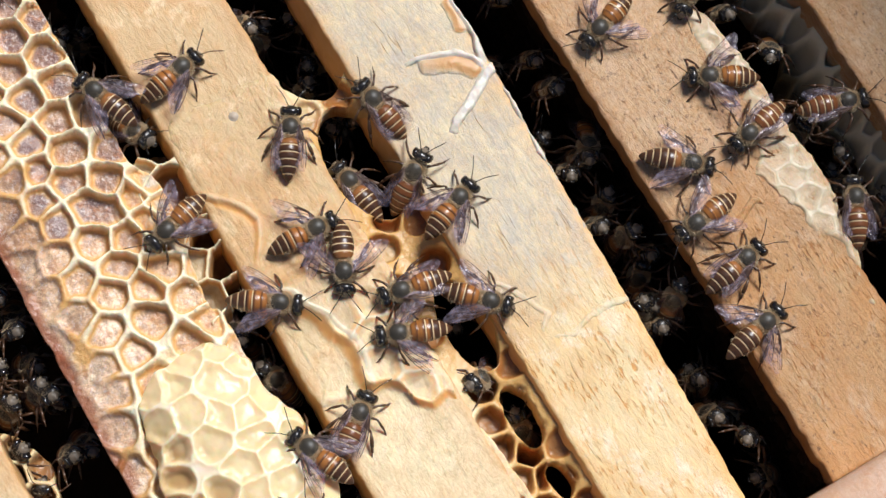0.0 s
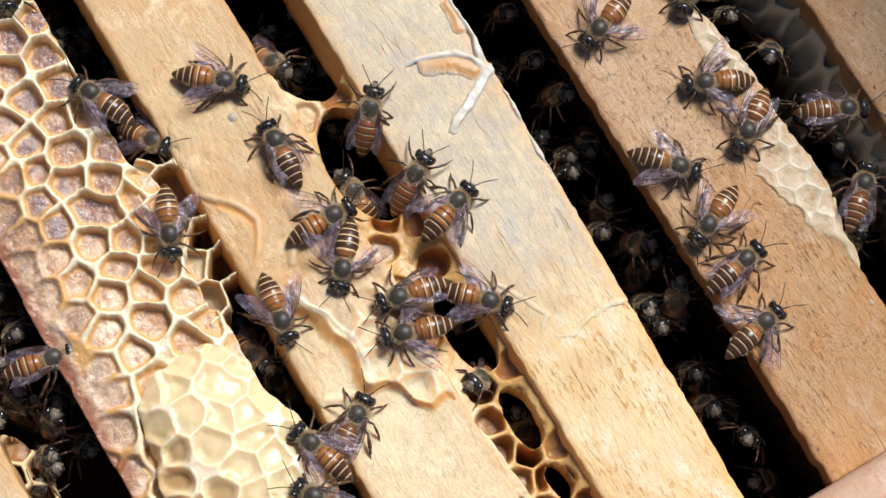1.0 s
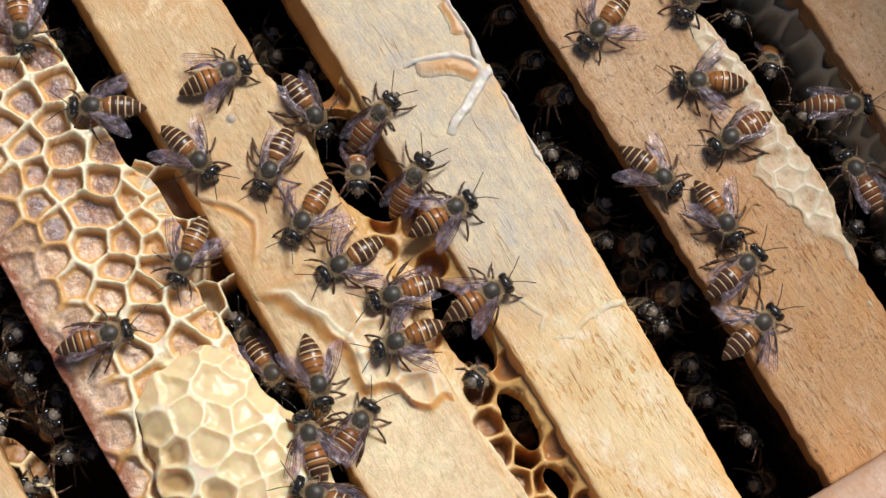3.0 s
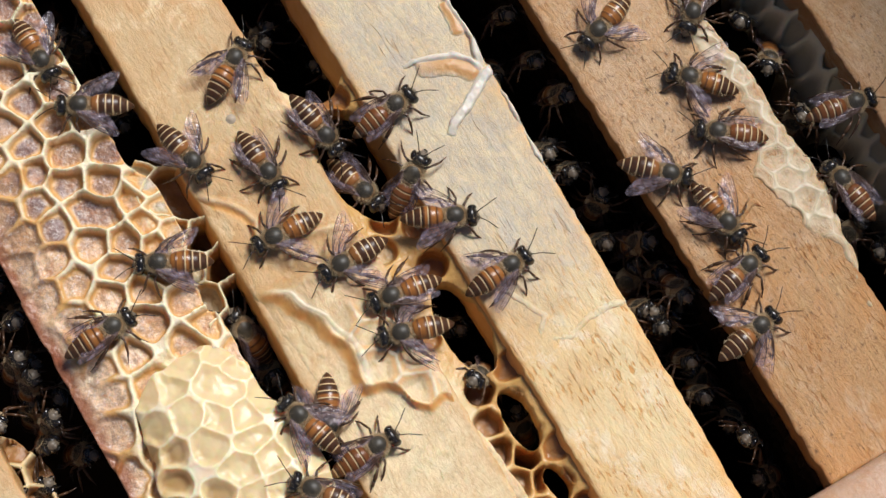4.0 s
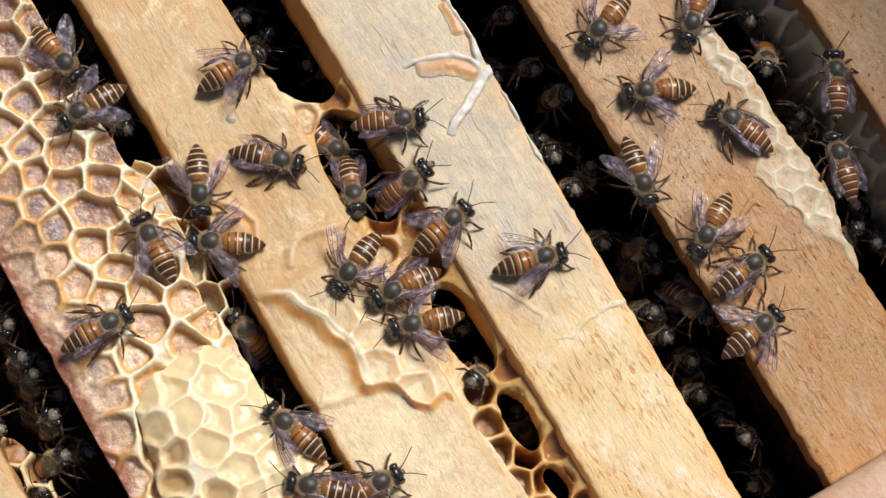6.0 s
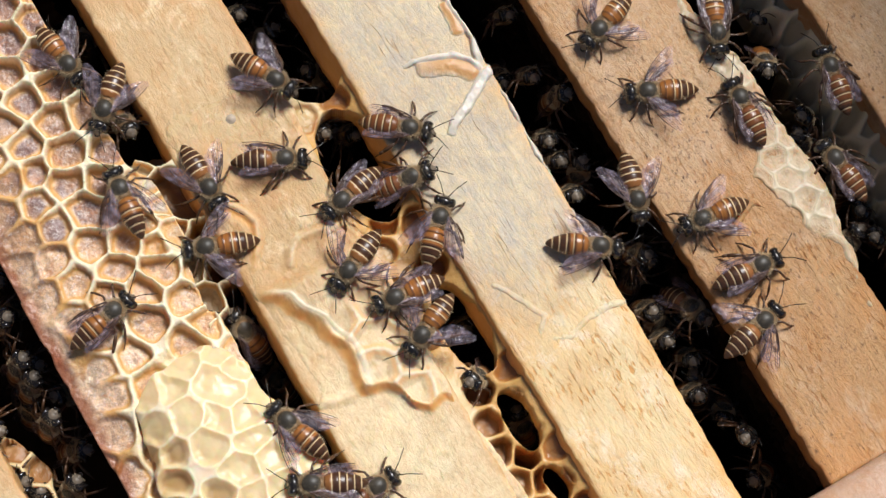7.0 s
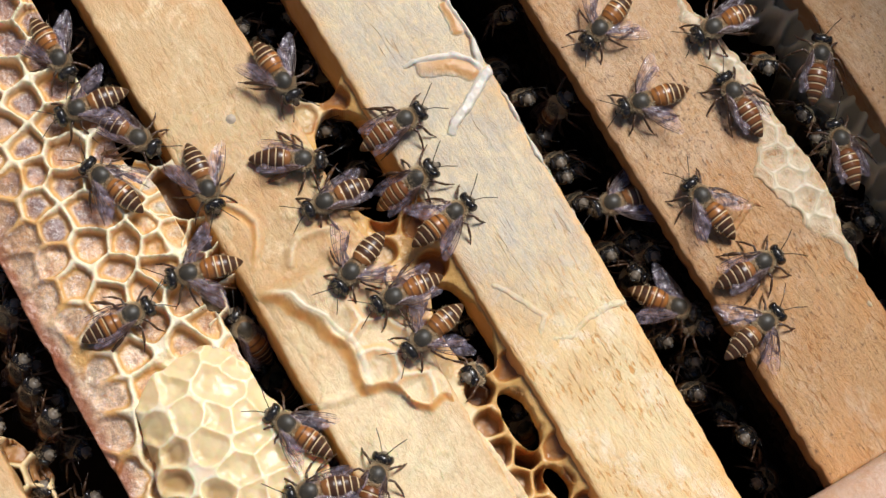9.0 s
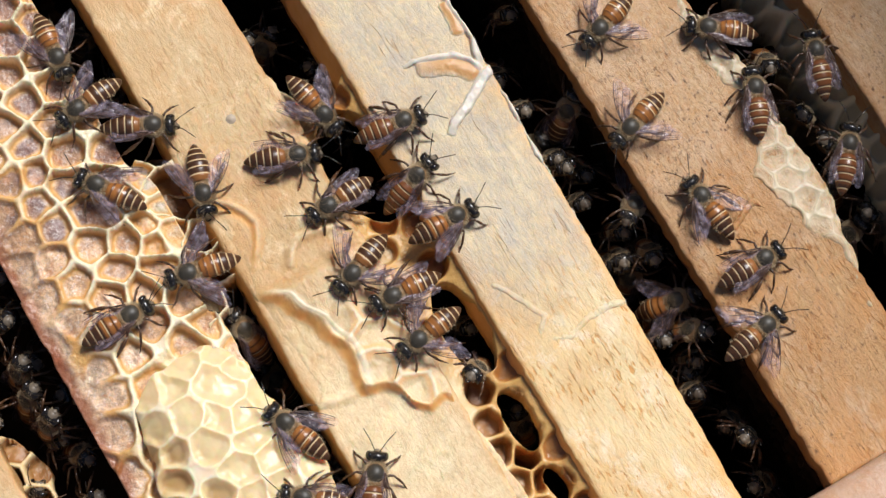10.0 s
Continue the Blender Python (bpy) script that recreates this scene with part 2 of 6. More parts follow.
LEG_BROWN = plain("bee_leg", (0.024, 0.013, 0.008), (0.13, 0.06, 0.024), 1.2, 0.36, 0.03)
BAND_PALE = plain("bee_band_pale", (0.52, 0.36, 0.17), (0.68, 0.53, 0.32), 0.6, 0.5, 0.03)
BAND_BLACK = plain("bee_band_black", (0.024, 0.012, 0.007), (0.10, 0.04, 0.015), 0.8, 0.32, 0.03)


def band(name, a, b):
    m = Mat(name)
    c = m.mix(m.noise(1.3, (1, 1, 1), 3), a, b)
    c = m.mix(m.math("MULTIPLY", m.chance(), 0.5), c, tuple(v * 0.55 for v in a))
    m.set(Base_Color=c, Roughness=0.30)
    return m.bump(m.noise(0.35, (1, 1, 1), 2), 0.03).m


BAND_ORANGE = band("bee_band_orange", (0.45, 0.18, 0.038), (0.24, 0.08, 0.018))
BAND_BROWN = band("bee_band_brown", (0.36, 0.15, 0.04), (0.22, 0.08, 0.024))
BAND_DARK = band("bee_band_dark", (0.20, 0.075, 0.022), (0.10, 0.038, 0.013))
BAND_RED = band("bee_band_red", (0.25, 0.085, 0.022), (0.12, 0.04, 0.013))


def wing_material():
    m = Mat("bee_wing_membrane")
    n = m.noise(1.6, (1, 1, 1), 3)
    # lavender base colour paints the sky's reflection on the membrane
    m.set(Base_Color=m.mix(n, (0.82, 0.68, 0.72), (0.62, 0.53, 0.76)), Roughness=0.16)
    m.b.inputs["Specular IOR Level"].default_value = 1.0
    m.bump(m.noise(0.8, (1, 1, 1), 3), 0.16)
    clear = m.t.nodes.new("ShaderNodeBsdfTransparent")
    clear.inputs[0].default_value = (0.95, 0.90, 0.88, 1)
    both = m.t.nodes.new("ShaderNodeMixShader")
    # painted sheen comes and goes in patches
    m.put(both.inputs[0], m.ramp(n, (0.40, 0.03), (0.66, 0.22)))
    m.t.links.new(clear.outputs[0], both.inputs[1])
    m.t.links.new(m.b.outputs[0], both.inputs[2])
    m.t.links.new(both.outputs[0], m.t.nodes["Material Output"].inputs[0])
    return m.m


WING = wing_material()
VEIN = plain("bee_wing_vein", (0.05, 0.025, 0.015), (0.09, 0.045, 0.03), 0.8, 0.4)


# ---- mesh helpers (millimetres in, metres out) ----
def lattice(x, y, size, seed):
    """Smooth value noise from -1 to 1 with features of that size."""
    r = np.random.RandomState(seed).rand(257, 257) * 2 - 1
    x, y = np.asarray(x) / size + 100.37, np.asarray(y) / size + 100.71
    i, j = np.floor(x).astype(int), np.floor(y).astype(int)
    u, v = x - i, y - j
    u, v = u * u * (3 - 2 * u), v * v * (3 - 2 * v)
    g = lambda a, b: r[(i + a) % 257, (j + b) % 257]
    return (g(0, 0) * (1 - u) + g(1, 0) * u) * (1 - v) + (g(0, 1) * (1 - u) + g(1, 1) * u) * v


def fractal(x, y, size, seed, octaves=4):
    return sum(lattice(x, y, size / 2 ** k, seed + k) * 0.55 ** k for k in range(octaves))


def step01(a, b, v):
    s = np.clip((v - a) / (b - a), 0, 1)
    return s * s * (3 - 2 * s)


def to_line(x, y, pts):
    """Distance to a line through the points, and the part of its length run."""
    best, run = np.full(np.shape(x), 1e9), np.zeros(np.shape(x))
    n = len(pts) - 1
    for k in range(n):
        (ax, ay), (bx, by) = pts[k], pts[k + 1]
        dx, dy = bx - ax, by - ay
        s = np.clip(((x - ax) * dx + (y - ay) * dy) / (dx * dx + dy * dy), 0, 1)
        d = np.hypot(x - ax - s * dx, y - ay - s * dy)
        run = np.where(d < best, (k + s) / n, run)
        best = np.minimum(best, d)
    return best, run


def cells(x, y, seeds, limit=3.85):
    """How far inside its rounded cell a point lies (0 on the wall), and the nearest seed's index. A seed of four numbers is a long cell."""
    d1, d2, who = np.full(np.shape(x), 1e9), np.full(np.shape(x), 1e9), np.zeros(np.shape(x), int)
    for k, seed in enumerate(seeds):
        d = to_line(x, y, (seed[:2], seed[2:]))[0] if len(seed) == 4 else np.hypot(x - seed[0], y - seed[1])
        near = d < d1
        d2 = np.where(near, d1, np.minimum(d2, d))
        who = np.where(near, k, who)
        d1 = np.where(near, d, d1)
    k = 3.5
    return -np.log(np.exp(-k * (d2 - d1) / 2) + np.exp(-k * np.maximum(limit - d1, -1.5))) / k + 0.08, who


def hexes(x0, x1, y0, y1, pitch, turn, jitter, seed):
    """A jittered hexagonal field of cell centres."""
    r = random.Random(seed)
    out = []
    cx, cy = (x0 + x1) / 2, (y0 + y1) / 2
    n = int(max(x1 - x0, y1 - y0) / pitch) + 3
    c, s = math.cos(radians(turn)), math.sin(radians(turn))
    for i in range(-n, n):
        for j in range(-n, n):
            u, v = (i + 0.5 * (j % 2)) * pitch, j * pitch * 0.866
            px, py = cx + u * c - v * s + r.uniform(-1, 1) * jitter, cy + u * s + v * c + r.uniform(-1, 1) * jitter
            if x0 - pitch < px < x1 + pitch and y0 - pitch < py < y1 + pitch:
                out.append((px, py))
    return out


def mesh_ob(name, verts, faces, material, parent=None, label="", smooth=True, fill=None):
    me = bpy.data.meshes.new(name)
    me.from_pydata([tuple(v) for v in (np.asarray(verts) * MM)], [], faces)
    for m in material if isinstance(material, (list, tuple)) else [material]:
        me.materials.append(m)
    if smooth:
        me.polygons.foreach_set("use_smooth", [True] * len(me.polygons))
    if fill is not None:
        a = me.attributes.new("fill", "FLOAT", "POINT")
        a.data.foreach_set("value", np.asarray(fill, dtype=np.float32))
    me.update()
    ob = new(name, me)
    ob.parent = parent
    if label:
        tagged(ob, label)
    return ob


def sheet(name, x0, x1, y0, y1, step, surface, skirt, material, parent=None, label=""):
    """A relief over the plan. surface(x, y) gives heights, what is kept and the fill; its border is walled down by skirt."""
    nx, ny = int((x1 - x0) / step) + 1, int((y1 - y0) / step) + 1
    gx, gy = np.meshgrid(np.linspace(x0, x1, nx), np.linspace(y0, y1, ny), indexing="ij")
    h, keep, fill, *more = surface(gx, gy)
    crest = np.broadcast_to(more[0] if more else 0.0, gx.shape).ravel()
    tone = np.broadcast_to(more[1] if len(more) > 1 else 0.5, gx.shape).ravel()
    idx = np.arange(nx * ny).reshape(nx, ny)
    ok = keep[:-1, :-1] & keep[1:, :-1] & keep[1:, 1:] & keep[:-1, 1:]
    q = np.stack([idx[:-1, :-1], idx[1:, :-1], idx[1:, 1:], idx[:-1, 1:]], -1)[ok]
    v = np.stack([gx.ravel(), gy.ravel(), h.ravel()], -1)
    f = np.broadcast_to(fill, gx.shape).ravel()
    if skirt > 0:
        e = np.concatenate([q[:, [0, 1]], q[:, [1, 2]], q[:, [2, 3]], q[:, [3, 0]]])
        key = e.min(1) * (nx * ny) + e.max(1)
        u, first, count = np.unique(key, return_index=True, return_counts=True)
        rim = e[first[count == 1]]
        ids = np.unique(rim)
        for _ in range(4):
            total, hits = np.zeros((len(v), 3)), np.zeros(len(v))
            for i, j in ((0, 1), (1, 0)):
                np.add.at(total, rim[:, i], v[rim[:, j]])
                np.add.at(hits, rim[:, i], 1)
            v[ids] = 0.4 * v[ids] + 0.6 * total[ids] / hits[ids][:, None]
        low = {int(a): nx * ny + k for k, a in enumerate(ids)}
        down = v[ids].copy()
        down[:, 2] -= skirt
        v, f, crest, tone = np.concatenate([v, down]), *(np.concatenate([a, a[ids]]) for a in (f, crest, tone))
        walls = [(int(b), int(a), low[int(a)], low[int(b)]) for a, b in rim]
    else:
        walls = []
    faces = [tuple(int(i) for i in r) for r in q] + walls
    used = np.zeros(len(v), bool)
    used[np.array([i for r in faces for i in r])] = True
    new_id = np.cumsum(used) - 1
    faces = [tuple(int(new_id[i]) for i in r) for r in faces]
    ob = mesh_ob(name, v[used], faces, material, parent, label, True, f[used])
    for key, values in (("crest", crest), ("tone", tone)):
        ob.data.attributes.new(key, "FLOAT", "POINT").data.foreach_set("value", np.asarray(values[used], dtype=np.float32))
    return ob


def piece(name, bm, material, parent, label=""):
    """Links a bmesh in millimetres as one mesh under parent."""
    me = bpy.data.meshes.new(name)
    bmesh.ops.scale(bm, vec=(MM, MM, MM), verts=bm.verts)
    bm.to_mesh(me)
    bm.free()
    for m in material if isinstance(material, (list, tuple)) else [material]:
        me.materials.append(m)
    me.polygons.foreach_set("use_smooth", [True] * len(me.polygons))
    ob = new(name, me)
    ob.parent = parent
    if label:
        tagged(ob, label)
    return ob


def thing(name, label, category, group="", kind=""):
    return tagged(new(name), label, category, group, kind)


# ---- hive box ----
def box_bm(x0, x1, y0, y1, z0, z1, bevel):
    bm = bmesh.new()
    bmesh.ops.create_cube(bm, size=1)
    for v in bm.verts:
        v.co = Vector(((x0 + x1) / 2 + v.co.x * (x1 - x0), (y0 + y1) / 2 + v.co.y * (y1 - y0), (z0 + z1) / 2 + v.co.z * (z1 - z0)))
    bmesh.ops.bevel(bm, geom=bm.edges[:], offset=bevel, segments=3, affect="EDGES", profile=0.5)
    return bm


hive = thing("hive_box", "weathered wooden hive box with its lid off, unseen walls raised for shade", "beehive")
piece("front_wall", box_bm(-150, 172, -92, -66.66, -170, 12, 4), WOOD_BOX, hive)
# back and right walls are unseen, raised above the rim to cut light
piece("back_wall", box_bm(-150, 172, 131, 153, -170, 60, 3), WOOD_BOX, hive)
piece("side_wall", box_bm(-150, -130, -66.5, 130.5, -170, 8, 2), WOOD_BOX, hive)
# added height here throws soft shade over the right-hand bars
piece("side_wall", box_bm(150, 172, -66.5, 130.5, -170, 112, 2), WOOD_BOX, hive)
# board shares the near-black comb colour that paints the gaps' shade
piece("bottom_board", box_bm(-155, 177, -97, 158, -186, -170.5, 2), BROOD_SHADED, hive, "bottom board coloured near-black for gap shade")
ground_bm = bmesh.new()
bmesh.ops.create_grid(ground_bm, x_segments=40, y_segments=40, size=700)
for gv in ground_bm.verts:
    gv.co.z = -187
tagged(piece("ground", ground_bm, SOIL, None), "bare brown soil under the hive", "ground", kind="structure")


# ---- top bars ----
def top_bar(x0, x1, material, label, thick, lean, seed, chew, coat=None, taper=0.0):
    """One top bar: worn edges, slightly bowed faces, grain along its length."""
    bar = thing("top_bar", label, "top bar", "top bars of the hive")
    w = x1 - x0
    prof = [(-lean, -thick), (-lean * 0.8, -thick * 0.75), (-lean * 0.5, -thick * 0.5), (-lean * 0.2, -thick * 0.25), (0.0, -0.7), (0.12, -0.25), (0.45, -0.04)]
    prof += [(s, 0.0) for s in np.linspace(1.0, w - 1.0, int(w / 0.6))]
    prof += [(w - 0.45, -0.04), (w - 0.12, -0.25), (w, -0.7), (w, -thick * 0.5), (w, -thick)]
    prof = np.array(prof)
    ys = np.arange(-66.6, 130.4, 0.7)
    px, py = np.meshgrid(prof[:, 0], ys, indexing="ij")
    pz = np.repeat(prof[:, 1][:, None], len(ys), 1)
    edge = np.exp(-np.minimum(px, w - px) / 0.8)
    side = np.where(px < w / 2, 1, -1)
    wear = chew * (0.12 * fractal(py, px * 0 + seed, 6, seed) + 0.25 * lattice(py, px * 0, 1.4, seed + 9)) * np.clip(edge, 0, 1) + 0.12 * fractal(py, pz, 2.5, seed + 5) * np.clip(edge, 0, 1)
    x = x0 + px + wear * side + taper * (py + 12) * px / w
    z = pz + 0.05 * fractal(px * 6, py, 5, seed + 20) + 0.16 * fractal(px, py, 16, seed + 30, 2) - 0.25 * chew * np.clip(edge, 0, 1) * np.abs(fractal(px, py, 3.5, seed + 40)) * (pz > -2)
    v = np.stack([x.ravel(), py.ravel(), z.ravel()], -1)
    n, k = len(prof), len(ys)
    f = [(i * k + j, (i + 1) * k + j, (i + 1) * k + j + 1, i * k + j + 1) for i in range(n - 1) for j in range(k - 1)]
    f += [((n - 1) * k + j, j, j + 1, (n - 1) * k + j + 1) for j in range(k - 1)]
    f += [tuple(i * k for i in range(n))[::-1], tuple(i * k + k - 1 for i in range(n))]
    ob = mesh_ob("bar_body", v, f, [material, coat or material], bar, fill=np.exp(-np.abs(np.minimum(px, w - px)) / 1.1).ravel())
    for p in range(5 * (k - 1)):
        ob.data.polygons[p].material_index = 1
    return bar


top_bar(-104, -79.8, WOOD_TAN, "tan wooden top bar beside the box wall", 10, 0, 11, 0.6)
top_bar(-65.0, -42.0, WOOD_RED, "dark red-brown top bar overgrown with honeycomb", 6, 0.5, 12, 0.9)
BAR_TAN = top_bar(-32.0, -10.6, WOOD_TAN, "tan wooden top bar smeared with yellow wax", 8, 0.6, 13, 0.8, PROPOLIS_LIT)
BAR_PALE = top_bar(1.0, 22.6, WOOD_PALE, "pale wooden top bar with curled wax scrapings", 8.5, 1.5, 14, 0.7, PROPOLIS_LIT, 0.021)
BAR_BROWN = top_bar(35.4, 60.0, WOOD_BROWN, "brown wooden top bar with dark specks and wax along its edge", 4.5, 0, 15, 1.0, PROPOLIS_SHADED)
top_bar(77.8, 102, WOOD_BROWN, "brown stained wooden top bar beside the far comb", 10, 0, 16, 0.7)


STEEL = plain("nail_steel", (0.52, 0.42, 0.31), (0.36, 0.28, 0.20), 0.8, 0.5, 0.05)
nail_bm = bmesh.new()
bmesh.ops.create_cone(nail_bm, cap_ends=True, segments=20, radius1=1.05, radius2=0.85, depth=0.3, matrix=Matrix.Translation((-19.9, 37.5, 0.12)))
bmesh.ops.create_cone(nail_bm, cap_ends=True, segments=12, radius1=0.5, radius2=0.4, depth=0.1, matrix=Matrix.Translation((-19.9, 37.5, 0.28)))
piece("nail_head", nail_bm, STEEL, BAR_TAN, "dull grey nail head")


# ---- combs hanging under the bars ----
def hanging_comb(bar_x0, bar_x1, seed):
    c = thing("brood_comb", "brood comb hanging below a top bar, near-black for gap shade", "honeycomb", "hanging combs")
    for side, x in ((-1, bar_x0), (1, bar_x1)):
        def face(gx, gy):
            d, who = cells(gx, gy, hexes(-70, -9, -66, 130, 5.2, 15, 0.25, seed + side), 3.0)
            pit = step01(0.3, 0.9, d)
            return -2.0 * pit + 0.8 * fractal(gx, gy, 12, seed), np.ones(gx.shape, bool), pit
        ob = sheet("comb_face", -70, -9, -66, 130, 0.9, face, 0, BROOD_SHADED, c)
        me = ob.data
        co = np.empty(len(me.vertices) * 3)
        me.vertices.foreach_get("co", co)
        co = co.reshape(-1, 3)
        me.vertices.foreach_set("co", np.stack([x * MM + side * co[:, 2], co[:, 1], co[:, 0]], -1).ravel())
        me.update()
    piece("comb_core", box_bm(bar_x0 + 2, bar_x1 - 2, -66, 130, -72, -9, 0.5), BROOD_SHADED, c)


for k, (a, b) in enumerate(((-102, -81.5), (-64.5, -42.5), (-31, -11.5), (2, 23), (36.5, 59), (79, 101))):
    hanging_comb(a, b, 60 + 7 * k)


# ---- the overgrown comb on the red bar ----
COMB_CELLS = [(-49.0, 56.3), (-46.2, 51.2), (-52.4, 49.8), (-47.2, 45.3), (-40.9, 42.1), (-49.9, 40.4), (-53.7, 44.5), (-43.8, 37.6), (-55.3, 39.3), (-49.2, 35.0, -46.4, 33.2),
              (-54.5, 34.7), (-50.8, 29.1), (-45.7, 26.9), (-49.1, 23.4), (-57.7, 29.6), (-59.8, 35.8), (-56.5, 24.5), (-52.6, 19.8), (-42.9, 19.9), (-46.9, 17.9),
              (-41.4, 13.4), (-44.4, 6.7), (-41.1, 8.2), (-38.5, 29.4), (-38.8, 24.6), (-38.4, 34.2), (-41.2, 28.1), (-41.1, 24.3), (-53.7, 53.9), (-57.0, 45.1),
              (-60.8, 40.2), (-48.8, 13.0), (-42.7, 62.2), (-56.4, 14.6), (-58.7, 9.3), (-54.2, 8.9), (-59.1, 19.4), (-62.7, 31.4), (-43.0, 56.8), (-40.8, 50.2),
              (-61.5, 25.0), (-49.6, 62.5), (-41.2, 33.0), (-59.2, 5.3), (-62.6, -0.6), (-63.4, -8.2), (-64.6, -15.4)]


def far_from(seeds, extra, gap):
    return seeds + [p for p in extra if all(math.hypot(p[0] - q[0], p[1] - q[1]) > gap and math.hypot(p[0] - q[-2], p[1] - q[-1]) > gap for q in seeds)]


COMB_SEEDS = far_from(COMB_CELLS, hexes(-66, -36, -50, 100, 6.0, 10, 0.5, 3), 4.4)


def overgrown(x, y):
    wob = 0.3 * fractal(x, y, 4, 71)
    d, who = cells(x + wob, y + 0.3 * fractal(x, y, 4, 81), COMB_SEEDS, 3.8)
    rnd = np.random.RandomState(5).rand(len(COMB_SEEDS))[who]
    xs = x + 7 * step01(7, -3, y)
    right = step01(-64, -48, xs)
    lane = step01(-42.5, -40.0, x) * step01(19, 22, y) * step01(38, 35, y)
    depth = (0.6 + 1.5 * step01(-59, -44, xs) + 0.7 * rnd * step01(-62, -48, xs)) * step01(-65.5, -59, xs) * (1 - 0.5 * lane) + 0.3
    pit = step01(0.10 + 0.12 * (1 - right), 0.70 + 0.4 * (1 - right), d)
    edge = -39.0 + 0.6 * fractal(y, y * 0, 7, 31) + 2.4 * step01(19, 23, y) * step01(39, 34, y)
    edge = np.where(y < 10, edge + 0.8, edge)
    h = 3.1 - 1.9 * step01(-57, -65.3, x) - depth * pit + 0.2 * fractal(x, y, 3, 41) + 0.2 * fractal(x, y, 14, 44, 2)
    h = h - 1.6 * step01(-41.5, -38.5, x)
    h = np.maximum(h + 0.25 * np.exp(-(d / 0.4) ** 2) * right, 0.45 + 0.12 * fractal(x, y, 1.5, 47))
    h = np.maximum(h - 1.6 * step01(1.05, 0.96, np.hypot((x + 48.6) / 13.2, (y + 17.5) / 23.8)), 0.5)
    rub = step01(-53, -64, xs + 4 * fractal(x, y, 6, 91, 4)) * 0.95
    rust = 0.85 * step01(-62.8, -64.9, x + 0.6 * fractal(x, y, 4, 57)) + 0.15 * step01(0.1, 0.7, fractal(x, y, 5, 59)) * step01(-54, -63, x)
    tone = np.clip(0.04 + 0.50 * step01(42, 10, y) + 0.3 * step01(-53, -61, x) + 0.3 * (rnd - 0.5), 0, 0.66) * (1 - lane) + 0.95 * lane
    return h, (x < edge) & (x > -65.6 + 0.25 * fractal(y, y * 0, 3, 51)), np.clip(0.4 * pit + 0.6 * step01(0.4, 1.7, d) + rub, 0, 1), np.clip(rust, 0, 1), tone


comb = thing("overgrown_comb", "open honeycomb cells with cream rims built over a top bar", "honeycomb")
sheet("cell_sheet", -66.2, -36.5, -50, 100, 0.3, overgrown, 3.2, WAX_OLD, comb)

MOUND_CELLS = [(-51.4, 1.0), (-55.3, 2.6), (-47.8, 4.0), (-56.7, -4.0), (-51.2, -4.4), (-50.3, -10.3), (-58.1, -13.2), (-55.6, -8.6), (-43.0, -4.4, -45.0, -1.0), (-42.0, 2.6),
               (-43.2, -8.8), (-43.9, -12.9), (-42.5, -17.4), (-42.8, -22.0), (-48.3, -16.8), (-39.1, -7.1), (-38.0, -16.3), (-59.6, -6.4)]
MOUND_SEEDS = far_from(MOUND_CELLS, hexes(-66, -30, -45, 12, 4.7, 20, 0.6, 8), 3.7)


def mound(x, y):
    u, v = (x + 48.6) / 13.2, (y + 17.5) / 23.8
    r = np.hypot(u, v) + 0.08 * fractal(x, y, 9, 101)
    d, who = cells(x + 0.45 * fractal(x, y, 4, 111), y + 0.45 * fractal(x, y, 4, 121), MOUND_SEEDS, 3.4)
    rnd = np.random.RandomState(6).rand(len(MOUND_SEEDS))[who]
    pit = step01(0.0, 1.5, d)
    flank = step01(-51, -58, x + 0.25 * (y + 8))
    deep = 0.25 + 0.45 * rnd + 1.6 * flank * (0.5 + 0.5 * rnd)
    h = 2.3 + 4.2 * np.sqrt(np.clip(1 - r * r, 0, 1)) - deep * pit + 0.22 * np.exp(-(d / 0.28) ** 2) + 0.10 * fractal(x, y, 3, 131)
    amber = np.maximum(0.75 * flank * step01(0.3, 0.9, pit) * step01(2, -8, y), 0.5 * flank * step01(0.78, 0.98, r))
    return h, r < 0.995, step01(0.0, 0.45, d) * (0.5 + 0.5 * rnd), amber, 0.25 + rnd * 0.5 + 0.25 * (1 - flank)


sheet("fresh_wax_mound", -63.5, -33, -44, 9, 0.28, mound, 4.5, WAX_NEW, comb, "pale yellow mound of fresh capped cells")


# ---- burr comb bridging the gaps ----
def holed(x, y, holes):
    """Signed distance out of the nearest of the elliptical holes (x, y, rx, ry)."""
    best = np.full(np.shape(x), 1e9)
    for hx, hy, rx, ry in holes:
        best = np.minimum(best, (np.hypot((x - hx) / rx, (y - hy) / ry) - 1) * min(rx, ry))
    return best


# centre, depth below the rim and tone of the floor; deep floors are dark as painted shade
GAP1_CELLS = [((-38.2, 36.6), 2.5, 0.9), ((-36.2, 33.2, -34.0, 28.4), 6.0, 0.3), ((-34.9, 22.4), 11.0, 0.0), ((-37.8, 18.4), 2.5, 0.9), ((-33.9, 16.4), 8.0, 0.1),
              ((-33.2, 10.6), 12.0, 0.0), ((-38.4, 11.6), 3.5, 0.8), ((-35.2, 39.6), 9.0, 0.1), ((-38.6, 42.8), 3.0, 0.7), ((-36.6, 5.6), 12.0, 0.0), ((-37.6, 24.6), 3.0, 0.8)]


